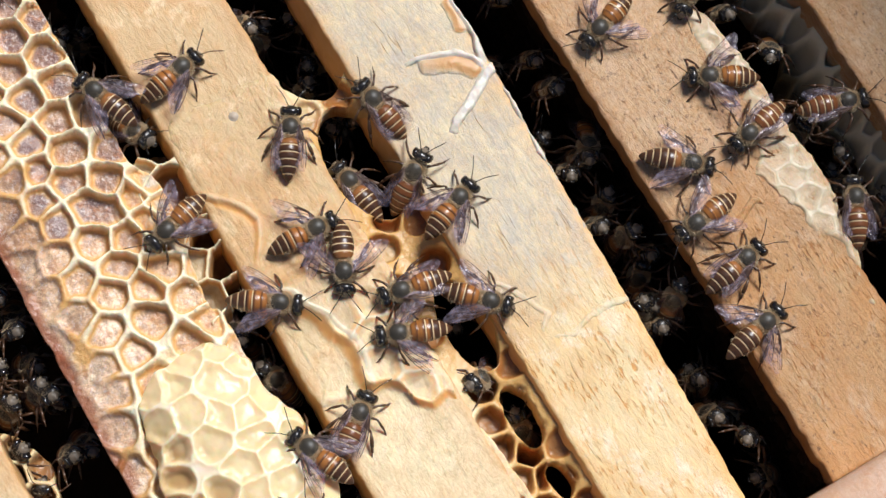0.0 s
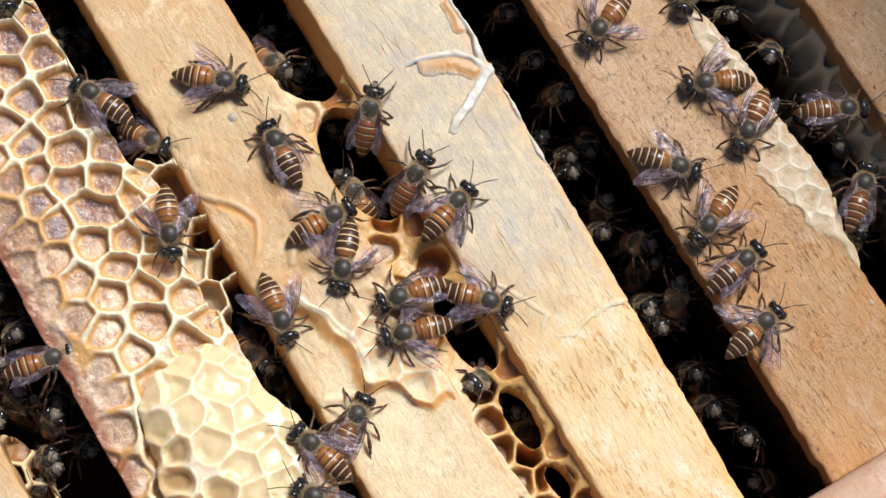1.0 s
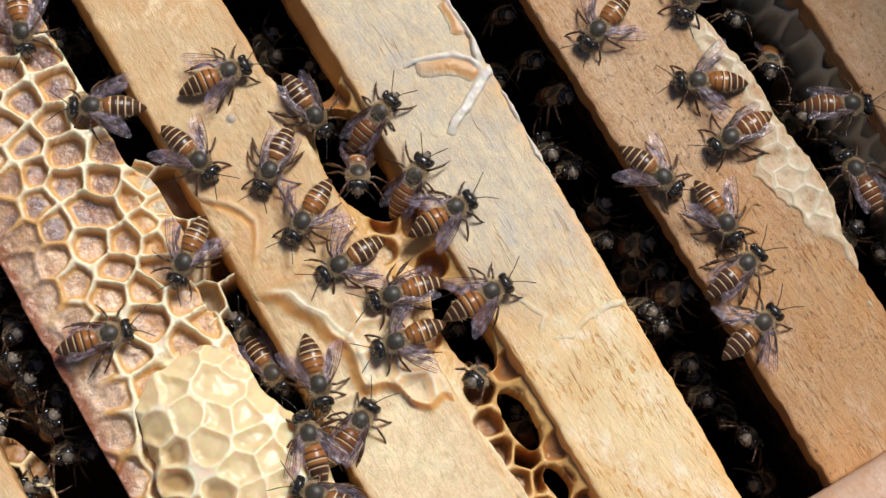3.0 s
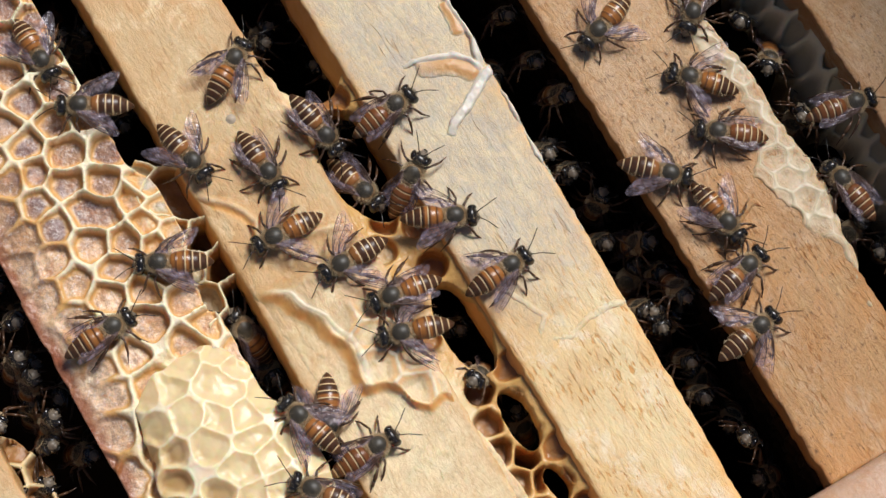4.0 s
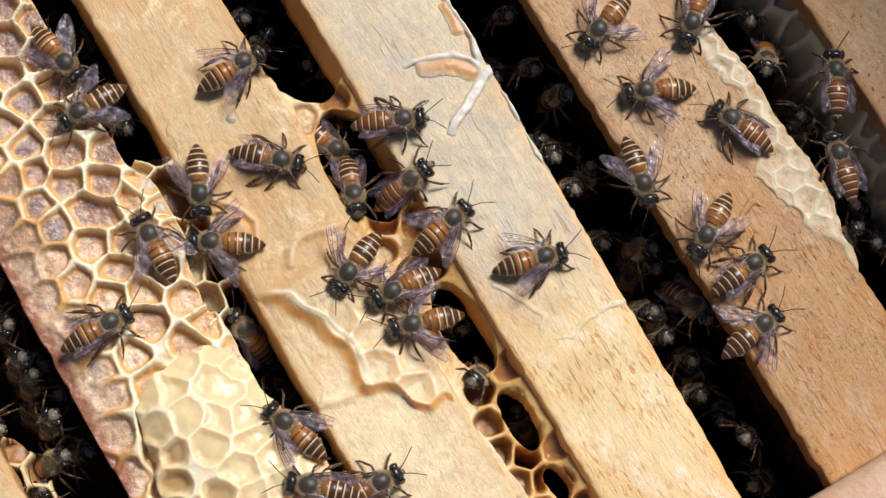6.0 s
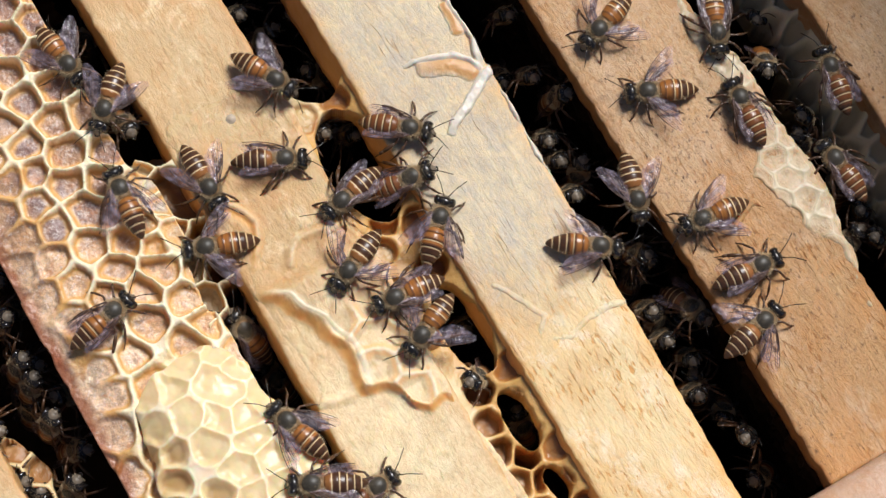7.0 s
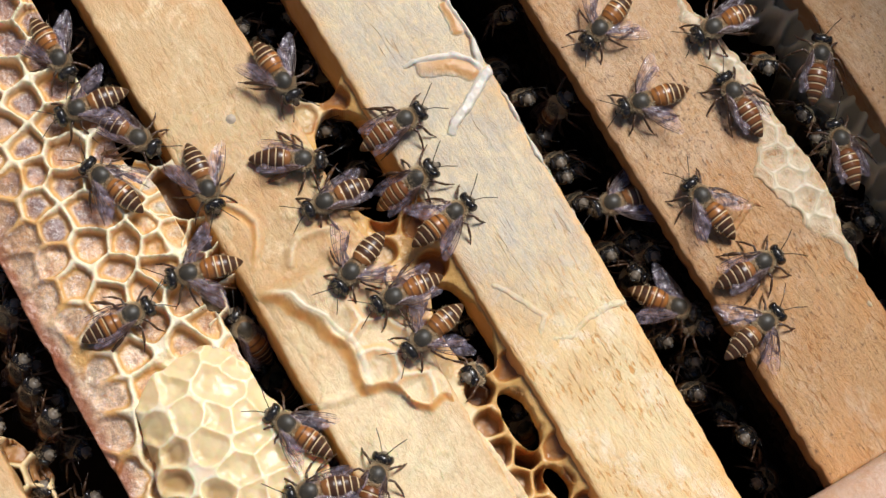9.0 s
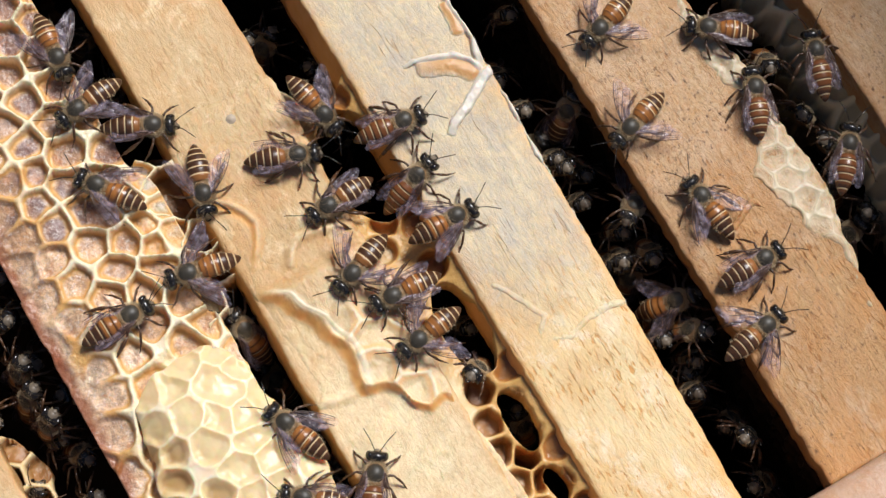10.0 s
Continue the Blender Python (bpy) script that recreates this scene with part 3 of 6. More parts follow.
def gap1(x, y):
    u, v = x + 0.25 * fractal(x, y, 3, 141), y + 0.25 * fractal(x, y, 3, 145)
    d, who = cells(u, v, [c[0] for c in GAP1_CELLS], 4.6)
    depth, tone = (np.array([c[k] for c in GAP1_CELLS])[who] for k in (1, 2))
    pit = step01(0.14, 0.75, d)
    h = 0.9 - 1.3 * step01(-38.5, -32, x) - depth * pit + 0.15 * fractal(x, y, 5, 151) - 1.2 * step01(0.6, 2.4, d) * step01(2.0, 3.5, depth)
    top = 39.6 + 0.8 * np.cos((x + 35) * 0.8) + 0.8 * step01(-37, -33, x)
    return h, (y < top) & (y > 9 + 1.2 * (x + 36)), pit, 0.0, tone


burr_a = thing("burr_comb", "amber burr comb bridging two bars, deep cell holes painted darker as shade", "honeycomb", "burr combs")
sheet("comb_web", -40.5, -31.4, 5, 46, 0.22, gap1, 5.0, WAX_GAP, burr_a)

GAP2_HOLES = [(-4.5, 20.6, 5.8, 11.0), (-3.4, -13.2, 3.8, 8.6), (-3.2, -31.0, 2.5, 5.6), (-3.0, -43.4, 1.7, 3.2), (-4.0, -54.0, 4.0, 6.0)]
# centre, depth below the rim and tone of the floor; the deepest get painted shade
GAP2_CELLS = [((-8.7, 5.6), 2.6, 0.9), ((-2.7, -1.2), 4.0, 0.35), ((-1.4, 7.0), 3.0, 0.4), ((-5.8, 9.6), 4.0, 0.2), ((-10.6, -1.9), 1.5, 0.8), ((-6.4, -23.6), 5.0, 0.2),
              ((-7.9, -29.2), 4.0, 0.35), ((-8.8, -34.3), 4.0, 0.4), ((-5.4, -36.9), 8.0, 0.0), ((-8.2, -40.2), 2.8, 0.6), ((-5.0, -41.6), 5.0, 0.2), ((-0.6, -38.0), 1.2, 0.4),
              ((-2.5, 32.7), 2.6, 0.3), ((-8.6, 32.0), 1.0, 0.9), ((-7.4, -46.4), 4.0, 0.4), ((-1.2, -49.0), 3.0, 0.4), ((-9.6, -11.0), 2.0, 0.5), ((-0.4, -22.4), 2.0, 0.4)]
GAP2_SEEDS = [c[0] for c in GAP2_CELLS] + [h[:2] for h in GAP2_HOLES] + [(-4.6, 25.5), (-4.6, 17.5), (-3.4, -17.5), (-3.4, -9.0), (-3.2, -34.0), (-3.2, -28.0)]


def gap2(x, y):
    u, v = x + 0.2 * fractal(x, y, 3, 163), y + 0.2 * fractal(x, y, 3, 165)
    out = holed(u, v, GAP2_HOLES)
    d, who = cells(u, v, GAP2_SEEDS, 3.1)
    more = len(GAP2_SEEDS) - len(GAP2_CELLS)
    depth, tone = (np.array([c[k] for c in GAP2_CELLS] + [3.0 - 2.9 * (k == 2)] * more)[who] for k in (1, 2))
    pit = step01(0.15, 1.1, d)
    rim = np.exp(-np.clip(out, 0, 9) / 0.5)
    h = -1.6 - 1.5 * np.sin(np.clip((x + 10.6) / 11.3, 0, 1) * math.pi) - depth * pit * (1 - rim) + 0.3 * fractal(x, y, 5, 171)
    arch = 33.8 + np.where(x < -4.2, 5.2, 3.2) * np.abs((x + 4.2) / 6.0) ** 2.2
    flap = step01(-3.6, -6.5, x) * step01(28.5, 31.5, y)
    return h + 0.7 * flap, (out > 0) & (y < arch) & (y > -66), pit * (1 - 0.8 * rim), np.maximum(0.75 * flap, 0.7 * step01(-7.5, -10.0, x) * step01(-12, -22, y)) * (1 - 0.8 * pit), tone


burr_b = thing("burr_comb", "amber burr comb webbing between the tan and pale bars", "honeycomb", "burr combs")
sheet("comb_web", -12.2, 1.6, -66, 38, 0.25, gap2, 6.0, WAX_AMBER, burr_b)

FAR_SEEDS = hexes(62, 82, -45, 25, 5.2, 12, 0.9, 17)


def far_comb(x, y):
    d, who = cells(x + 0.3 * fractal(x, y, 4, 181), y, FAR_SEEDS)
    rnd = np.random.RandomState(9).rand(len(FAR_SEEDS))[who]
    pit = step01(0.35, 0.95, d)
    lim = 72.0 + 3.0 * fractal(y, y * 0, 14, 191, 2)
    h = -3.5 - 2.0 * (78 - x) - (1.5 + 2.5 * rnd) * pit + 0.4 * fractal(x, y, 6, 201)
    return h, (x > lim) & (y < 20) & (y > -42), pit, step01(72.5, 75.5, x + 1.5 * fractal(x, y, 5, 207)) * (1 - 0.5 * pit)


far = thing("burr_comb", "grey-yellow comb with deep open cells, darkened as gap shade", "honeycomb", "burr combs")
sheet("comb_web", 66, 79.5, -44, 24, 0.3, far_comb, 5.0, WAX_SHADED, far)

NEAR_SEEDS = hexes(-84, -68, -25, 12, 5.4, 0, 0.4, 19)


def near_comb(x, y):
    d, who = cells(x, y, NEAR_SEEDS)
    pit = step01(0.35, 0.9, d)
    lim = -74.5 - 0.05 * (y - 2) ** 2 + 0.8 * fractal(y, y * 0, 4, 211)
    return -8.0 - 3.5 * pit - 0.5 * (x + 79) + 0.3 * fractal(x, y, 5, 221), x < lim, pit, 0.6 * (1 - pit)


near = thing("burr_comb", "brown burr comb with open cells beside the outer bar", "honeycomb", "burr combs")
sheet("comb_web", -81, -70, -20, 14, 0.3, near_comb, 4.0, WAX_AMBER, near)


# ---- wax smeared on the bars ----
def dive(h):
    """Lets thin edges of a crust sink steeply into the wood."""
    return np.where(h < 0.22, 0.22 + (h - 0.22) * 3.0, h)


def ridge(x, y, pts, height, width):
    d, run = to_line(x, y, pts)
    return height * np.exp(-(d / width) ** 2) * step01(0, 0.12, run) * (1 - 0.6 * step01(0.85, 1, run))


def ribbon(x, y, pts, height, width):
    """A flat-topped strip of wax along the points, thin at both ends."""
    d, run = to_line(x, y, pts)
    return height * step01(width * 1.35, width * 0.55, d + 0.12 * fractal(x, y, 1.5, 233)) * step01(0, 0.25, run) * step01(1.0, 0.85, run)


def pits(x, y, spots):
    """A bowl with a raised rim for each (x, y, radius, depth)."""
    h, f = np.zeros(np.shape(x)), np.zeros(np.shape(x))
    for sx, sy, r, dp in spots:
        q = np.hypot(x - sx, (y - sy) * 0.9) / r + 0.08 * fractal(x, y, 3, 231)
        bowl = 1 - step01(0.62, 1.0, q)
        h += -dp * bowl + 0.06 * np.exp(-((q - 1.08) / 0.2) ** 2)
        f = np.maximum(f, bowl)
    return h, f


CRUST_SEEDS = [(-18.4, -7.6, -15.4, -8.6), (-19.2, -11.8), (-15.2, -18.7), (-13.2, -13.6), (-11.0, -7.0), (-16.2, -2.2), (-21.3, -2.4), (-11.6, 0.6), (-21.0, 3.6), (-16.0, 4.0), (-11.4, -19.5)]


def soft_curve(y, ys, xs):
    """A smooth curve through the places xs at ys."""
    out = 0
    for k in (-1.4, -0.7, 0.0, 0.7, 1.4):
        out = out + np.interp(y + k, ys, xs)
    return out / 5


def wax_tan(x, y):
    ys = [-66, -13.1, -10.1, -6.3, -4.1, -1.5, 0.7, 1.3, 3.7, 6.3, 7.2, 7.6, 9, 44]
    left = [-22.5, -22.5, -21.7, -21.6, -22.6, -23.2, -23.8, -25.2, -26.2, -26.5, -27.9, -29.6, -31, -31]
    xb = soft_curve(y, ys, left) + 0.25 * fractal(x, y, 4, 241)
    ye = [-66, -43, -31, -24, -10, -0.5, 8.6, 14, 28, 32.7, 35.4, 39.5, 44]
    right = [-7.2, -7.4, -9.0, -11.2, -11.0, -9.8, -10.2, -10.7, -10.1, -9.7, -9.6, -10.2, -10.6]
    xr = np.interp(y, ye, right) + 0.35 * fractal(x, y, 3, 251)
    yb = np.interp(x, [-26, -23.7, -20.0, -18.3, -17.6, -15.6, -12.6, -11.2, -8], [-13.0, -13.4, -14.6, -16.4, -19.6, -21.6, -21.0, -22.5, -24.0]) + 0.25 * fractal(x, y, 4, 243)
    west = step01(-3.2, 0.1, x - xb)
    south = step01(-2.3, 0.2, y - yb)
    north = step01(9.5, 6.0, y)
    plate = west * south * north
    drop_shade = np.maximum(4 * west * (1 - west), 4 * south * (1 - south) * step01(-25, -22.5, x)) * north * step01(0.0, 0.12, west * south)
    hang = step01(-11.6, -9.8, x + 0.5 * fractal(x, y, 3, 257)) * step01(24, 29, y)
    base = 0.45 * step01(46, 38, y) * step01(-40, -26, y + 5 * fractal(x, y, 9, 259)) * step01(-31.9, -29.5, x)
    sag = 1 - 0.4 * step01(-20, -11, x)
    body = base + 2.2 * plate * sag + 0.25 * hang + 0.12 * fractal(x, y, 6, 261) - 0.25 - 0.6 * step01(-1.6, 0.3, x - xr)
    d, who = cells(x + 0.4 * fractal(x, y, 4, 263), y + 0.4 * fractal(x, y, 4, 265), CRUST_SEEDS, 4.6)
    rnd = np.random.RandomState(14).rand(len(CRUST_SEEDS))[who]
    inside = step01(0.9, 1.0, plate) * step01(-0.8, -2.0, x - xr) * step01(1.5, -3.0, y - 0.2 * (x + 16))
    dish = step01(0.0, 1.9, d)
    lip = np.exp(-(d / 0.36) ** 2) * inside
    bends = ridge(x, y, [(-32.5, 29.2), (-30.1, 26.9), (-27.8, 24.8), (-26.0, 22.3), (-25.1, 19.6), (-26.1, 17.1), (-27.4, 15.1), (-29.0, 13.1)], 1.0, 0.7)
    bends = np.maximum(bends, ridge(x, y, [(-23.9, 9.2), (-23.4, 10.6), (-22.0, 12.5), (-20.0, 13.6), (-18.0, 13.4), (-15.3, 12.7), (-12.5, 12.0)], 0.9, 0.8))
    low = ridge(x, y, [(-32.5, -13.4), (-30.2, -12.9), (-28.1, -13.7), (-26.0, -13.9), (-23.7, -13.5)], 0.9, 0.9)
    low = np.maximum(low, ridge(x, y, [(-27.2, -6.0), (-25.6, -5.2), (-24.2, -4.2)], 0.5, 0.5))
    lee_shade = np.clip(ridge(x + 0.7, y + 0.7, [(-32.5, 29.2), (-30.1, 26.9), (-27.8, 24.8), (-26.0, 22.3), (-25.1, 19.6), (-26.1, 17.1), (-29.0, 13.1)], 1.0, 0.7) - 0.5 * bends, 0, 1)
    h = body - (0.5 + 0.7 * rnd) * inside * dish + 0.12 * lip + 0.75 * bends + 0.7 * low + 0.05 * fractal(x, y, 1.6, 271)
    h = np.where(h < 0.0, h * 3, h)
    brow = np.exp(-((x - xb - 0.4) / 0.55) ** 2) * step01(0.5, 0.9, south) * north
    h = h + 0.3 * brow
    ring_shade = inside * step01(0.1, 0.5, d) * step01(1.4, 0.6, d)
    # painted shade: slopes, dish walls and the ridges' sides away from the sun
    fill = np.maximum(0.44 * drop_shade, np.maximum(0.26 * ring_shade, 0.40 * lee_shade))
    crest = 0.7 * brow + 0.45 * lip + 0.3 * bends * (1 - lee_shade) + 0.3 * low + 0.3 * hang + 0.12 * inside * dish * rnd + 0.15 * step01(0.6, 0.95, plate)
    return h, (h > -0.9) & (x < xr) & (x > -31.7), np.clip(fill, 0, 1), np.clip(crest * (1 - 0.8 * drop_shade), 0, 0.95)


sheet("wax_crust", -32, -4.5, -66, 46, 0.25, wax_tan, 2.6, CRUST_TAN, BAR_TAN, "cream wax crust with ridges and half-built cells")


def wax_pale(x, y):
    wob = 0.3 * fractal(x, y, 4.5, 301, 2)
    u, v = x + wob, y + 0.3 * fractal(x, y, 4.5, 305, 2)
    rough = 1 + 0.3 * fractal(x, y, 2.6, 311)
    h = ribbon(u, v, [(8.6, 30.8), (12.2, 31.1), (15.6, 30.3), (18.8, 28.9), (21.2, 26.4), (22.2, 23.1)], 1.1, 0.6)
    h = np.maximum(h, ribbon(u, v, [(25.6, 24.6), (23.6, 23.6), (21.9, 23.1), (19.5, 21.5), (16.2, 19.8), (13.0, 18.2), (10.2, 15.2)], 0.95, 1.0))
    h = np.maximum(h, ribbon(u, v, [(21.6, 48), (22.8, 40), (23.3, 37.6), (23.5, 34.0), (23.7, 30.0), (22.9, 27.2), (22.0, 23.2)], 1.05, 0.75))
    h = h * (0.75 + 0.25 * rough)
    skin = np.maximum(ridge(u, v, [(11.5, 29.8), (15.0, 28.9), (17.8, 27.4), (19.8, 25.1), (20.8, 23.0)], 0.85, 2.2), ridge(u, v, [(22.4, 38.5), (22.2, 34.5), (21.9, 31.0)], 0.8, 1.5))
    low = ridge(u, v, [(2.7, -7.7), (5.9, -11.7), (8.1, -16.4), (9.3, -18.5), (7.6, -20.0), (6.1, -21.9)], 0.50, 1.0)
    low = np.maximum(low, ridge(u, v, [(6.1, -21.9), (10.9, -23.6), (14.9, -22.5), (19.5, -22.3), (22.9, -23.2)], 0.48, 1.25))
    rim = np.exp(-np.abs(x - 22.1 - 0.021 * (y + 12) - 0.4 * fractal(y, y * 0, 5, 301)) / 0.6) * (0.5 + 0.4 * fractal(x, y, 3.5, 311)) * step01(-30, 14, y)
    pale = np.maximum(np.maximum(h, low), rim)
    z = np.maximum(pale, skin) - 0.32 + 0.06 * fractal(x, y, 1.2, 341)
    z = dive(z + 0.1)
    # hollows by the curls: amber wax colour, deepened towards the ridge as painted shade
    return z, (z > -0.9) & (x < 22.7 + 0.021 * (y + 12) + 0.3 * fractal(y, y * 0, 2.5, 343)), 0.62 * step01(0.2, -0.3, pale - skin) * step01(0.25, 0.85, skin) * (0.35 + 0.65 * step01(11, 20, x)), np.clip(0.8 * np.maximum(h, 1.1 * rim) + 0.5 * low, 0, 1)


sheet("wax_crust", 1.2, 25.4, -40, 60, 0.2, wax_pale, 0.8, CRUST_PALE, BAR_PALE, "thin white curls of scraped wax")
W4_SEEDS = hexes(48, 68, -62, 24, 4.6, 30, 0.7, 23)


def wax_brown(x, y):
    ys = [-66, -50, -42, -34, -30, -25, -22.8, -20.4, -16, -13, -8, 0, 8.5, 16, 24]
    left = [58.4, 57.6, 57.0, 57.6, 56.0, 54.0, 52.2, 53.4, 51.4, 54.0, 57.0, 56.6, 54.8, 56.0, 57.5]
    xb = np.interp(y, ys, left) + 0.5 * fractal(x, y, 3, 351)
    ye = [-66, -49.8, -42, -33.3, -22.1, -12.4, 0.5, 9.6, 17.8, 24]
    right = [60.3, 59.2, 59.4, 61.4, 63.7, 62.7, 62.8, 61.6, 60.0, 60.2]
    xr = np.interp(y, ye, right) + 0.4 * fractal(x, y, 3, 361)
    d, who = cells(x + 0.3 * fractal(x, y, 3, 371), y, W4_SEEDS, 2.9)
    rnd = np.random.RandomState(12).rand(len(W4_SEEDS))[who]
    pit = step01(0.25, 1.3, d)
    line = np.exp(-(d / 0.32) ** 2)
    h = step01(-1.0, 2.6, x - xb) * (0.62 - (0.05 + 0.14 * rnd) * pit + 0.10 * line) + 0.05 * fractal(x, y, 2, 381) - 0.35 - 1.5 * step01(-1.2, 0.4, x - xr)
    h = np.maximum(h, ridge(x, y, [(43.5, -22), (47, -20.5), (50, -19.0), (53, -20.8), (56, -24)], 0.5, 0.8) - 0.15)
    smear = 0.45 * step01(0.1, 0.5, fractal(x, y, 8, 391)) * step01(52, 56, x) * step01(-30, -10, y) * (0.5 + 0.5 * fractal(x, y, 2, 401)) - 0.3
    ph, pf = pits(x, y, [(52.2, -17.4, 1.9, 0.5), (52.7, -19.4, 1.8, 0.5), (53.6, -22.4, 1.6, 0.45), (54.8, -24.6, 1.9, 0.45)])
    h = np.maximum(h, smear) + ph
    h = dive(h + 0.05)
    on = step01(-0.8, 2.6, x - xb)
    film = (0.50 + 0.12 * fractal(x, y, 4, 397) + 0.35 * line - 0.12 * rnd * pit) * on + 0.35 * step01(-0.2, 0.2, smear)
    return h, (h > -0.9) & (x < xr), 0.48 * np.clip(pf, 0, 1), np.clip(film, 0, 1) * (1 - np.clip(1.4 * pf, 0, 1))


sheet("wax_crust", 42, 65.5, -66, 24, 0.25, wax_brown, 3.0, CRUST_BROWN, BAR_BROWN, "whitish wax cells along the bar's edge")


# ---- bees ----
def ball(bm, c, r, segs=14, rings=10, mat=0):
    m = Matrix.Translation(c) @ Matrix.Diagonal((*r, 1))
    before = len(bm.faces)
    bmesh.ops.create_uvsphere(bm, u_segments=segs, v_segments=rings, radius=1, matrix=m)
    bm.faces.ensure_lookup_table()
    for f in bm.faces[before:]:
        f.material_index = mat


def rod(bm, pts, radii, segs=7, mat=0):
    """A round rod through the points."""
    pts = [Vector(p) for p in pts]
    loops = []
    for i, (p, r) in enumerate(zip(pts, radii)):
        t = (pts[min(i + 1, len(pts) - 1)] - pts[max(i - 1, 0)]).normalized()
        a = t.cross(Vector((0.3, 0.2, 1))).normalized()
        b = t.cross(a)
        loops.append([bm.verts.new(p + (a * math.cos(q) + b * math.sin(q)) * r) for q in (2 * math.pi * k / segs for k in range(segs))])
    for u, v in zip(loops, loops[1:]):
        for k in range(segs):
            bm.faces.new((u[k], u[(k + 1) % segs], v[(k + 1) % segs], v[k])).material_index = mat
    bm.faces.new(loops[0][::-1]).material_index = mat
    bm.faces.new(loops[-1]).material_index = mat


def fuzz(bm, c, r, count, length, mat, seed, keep):
    """Short hairs standing out of an ellipsoid."""
    q = random.Random(seed)
    c = Vector(c)
    made = 0
    while made < count:
        n = Vector((q.gauss(0, 1), q.gauss(0, 1), q.gauss(0, 1))).normalized()
        if not keep(n):
            continue
        p = c + Vector((n.x * r[0], n.y * r[1], n.z * r[2]))
        side = n.cross(Vector((q.random(), q.random(), q.random()))).normalized() * 0.027
        tip = p + (n + 0.45 * Vector((q.uniform(-1, 1), q.uniform(-1.2, 0.4), q.uniform(-1, 1)))).normalized() * length * q.uniform(0.6, 1.2)
        f = bm.faces.new((bm.verts.new(p - side), bm.verts.new(p + side), bm.verts.new(tip)))
        f.material_index = mat
        made += 1


def abdomen_bm(main, seed):
    """Six overlapping rings, each with a pale front hem, its own colour and a black hind hem."""
    bm = bmesh.new()
    total, segs, loops = 7.1, 22, []
    ends = [0.0, 0.15, 0.33, 0.50, 0.67, 0.83, 1.0]

    def radius(s):
        return 1.98 * (max(0.0, math.sin(math.pi * min(1, 0.13 + 0.87 * s) ** 0.86)) ** 0.62) * (1.0 - 0.10 * s)

    rows = []
    for k in range(6):
        a, b = ends[k], ends[k + 1]
        for j, s in enumerate((0.0, 0.18, 0.30, 0.55, 0.72, 0.95)):
            pos = a + (b - a) * s
            lip = 0.10 * (s - 0.4)
            rows.append((pos, radius(pos) + lip, k, j))
    rows.append((1.0, 0.05, 5, 6))
    for pos, r, k, j in rows:
        y = -pos * total
        z = -0.25 * pos - 0.9 * pos * pos
        loops.append([bm.verts.new((math.cos(q) * r, y, z + math.sin(q) * r * 0.86)) for q in (2 * math.pi * i / segs for i in range(segs))])
    for i in range(len(loops) - 1):
        k, j = rows[i][2], rows[i][3]
        if main == 0:
            mat = (1 if j == 0 else main if j < 3 else 6 if j == 3 else 2) if k == 2 else (main if j < 3 else 3 if j < 4 else 6 if j < 5 else 2) if k < 2 else (1, 6, 2, 2, 2, 2, 2)[j]
        elif main == 4:
            mat = main if k == 0 and j < 4 else (1, main, main, main, 6, 2, 2)[j] if k < 4 else (1, 6, 6, 2, 2, 2, 2)[j]
        else:
            mat = main if k == 0 else (1, 6 if k < 4 else 2, 2, 2, 2, 2, 2)[j]
        for q in range(segs):
            f = bm.faces.new((loops[i][q], loops[i][(q + 1) % segs], loops[i + 1][(q + 1) % segs], loops[i + 1][q]))
            f.material_index = mat
    bm.faces.new(loops[0][::-1])
    bmesh.ops.recalc_face_normals(bm, faces=bm.faces[:])
    fuzz(bm, (0, -2.9, -0.35), (1.85, 3.1, 1.6), 220, 0.4, 5, seed, lambda n: (abs(n.x) > 0.75 or n.y > 0.75) and n.z > -0.4)
    return bm


def wing_bm(length, width, veins):
    """A wing along -y with its leading edge at +x."""
    bm = bmesh.new()
    n, k = 14, 5

    def lead(s):
        return width * (0.10 + 0.34 * math.sin(math.pi * min(1, s * 0.93)) ** 0.8)

    def trail(s):
        return -width * (0.08 + 0.62 * math.sin(math.pi * min(1, s ** 1.25 * 0.97)) ** 0.9)

    grid = []
    for i in range(n + 1):
        s = i / n
        s2 = min(s, 0.985)
        a, b = lead(s2), trail(s2)
        if i == n:
            a, b = width * 0.10, -width * 0.12
        grid.append([bm.verts.new((a + (b - a) * j / k, -s * length, 0.10 * math.sin(s * 9 + j * 1.7) + 0.12 * (j % 2))) for j in range(k + 1)])
    for i in range(n):
        for j in range(k):
            bm.faces.new((grid[i][j], grid[i + 1][j], grid[i + 1][j + 1], grid[i][j + 1])).material_index = 0
    for f0, f1, w in veins:
        pts = []
        for i in range(9):
            s = 0.02 + i / 8 * 0.9
            a, b = lead(s), trail(s)
            f = f0 + (f1 - f0) * (i / 8) ** 1.3
            pts.append((a + (b - a) * f, -s * length, 0.14 + 0.10 * math.sin(s * 9)))
        rod(bm, pts, [w * (1 - 0.06 * i) for i in range(9)], 4, 1)
    for s in (0.34, 0.52, 0.70):
        a, b = lead(s), trail(s)
        rod(bm, [(a + (b - a) * f, -(s + 0.10 * f) * length, 0.16) for f in (0.04, 0.3, 0.6)], [0.035] * 3, 4, 1)
    return bm


COXAE = {"fore": (0.85, 1.1, 1.7), "mid": (1.0, 0.0, 1.6), "hind": (1.0, -1.1, 1.7)}
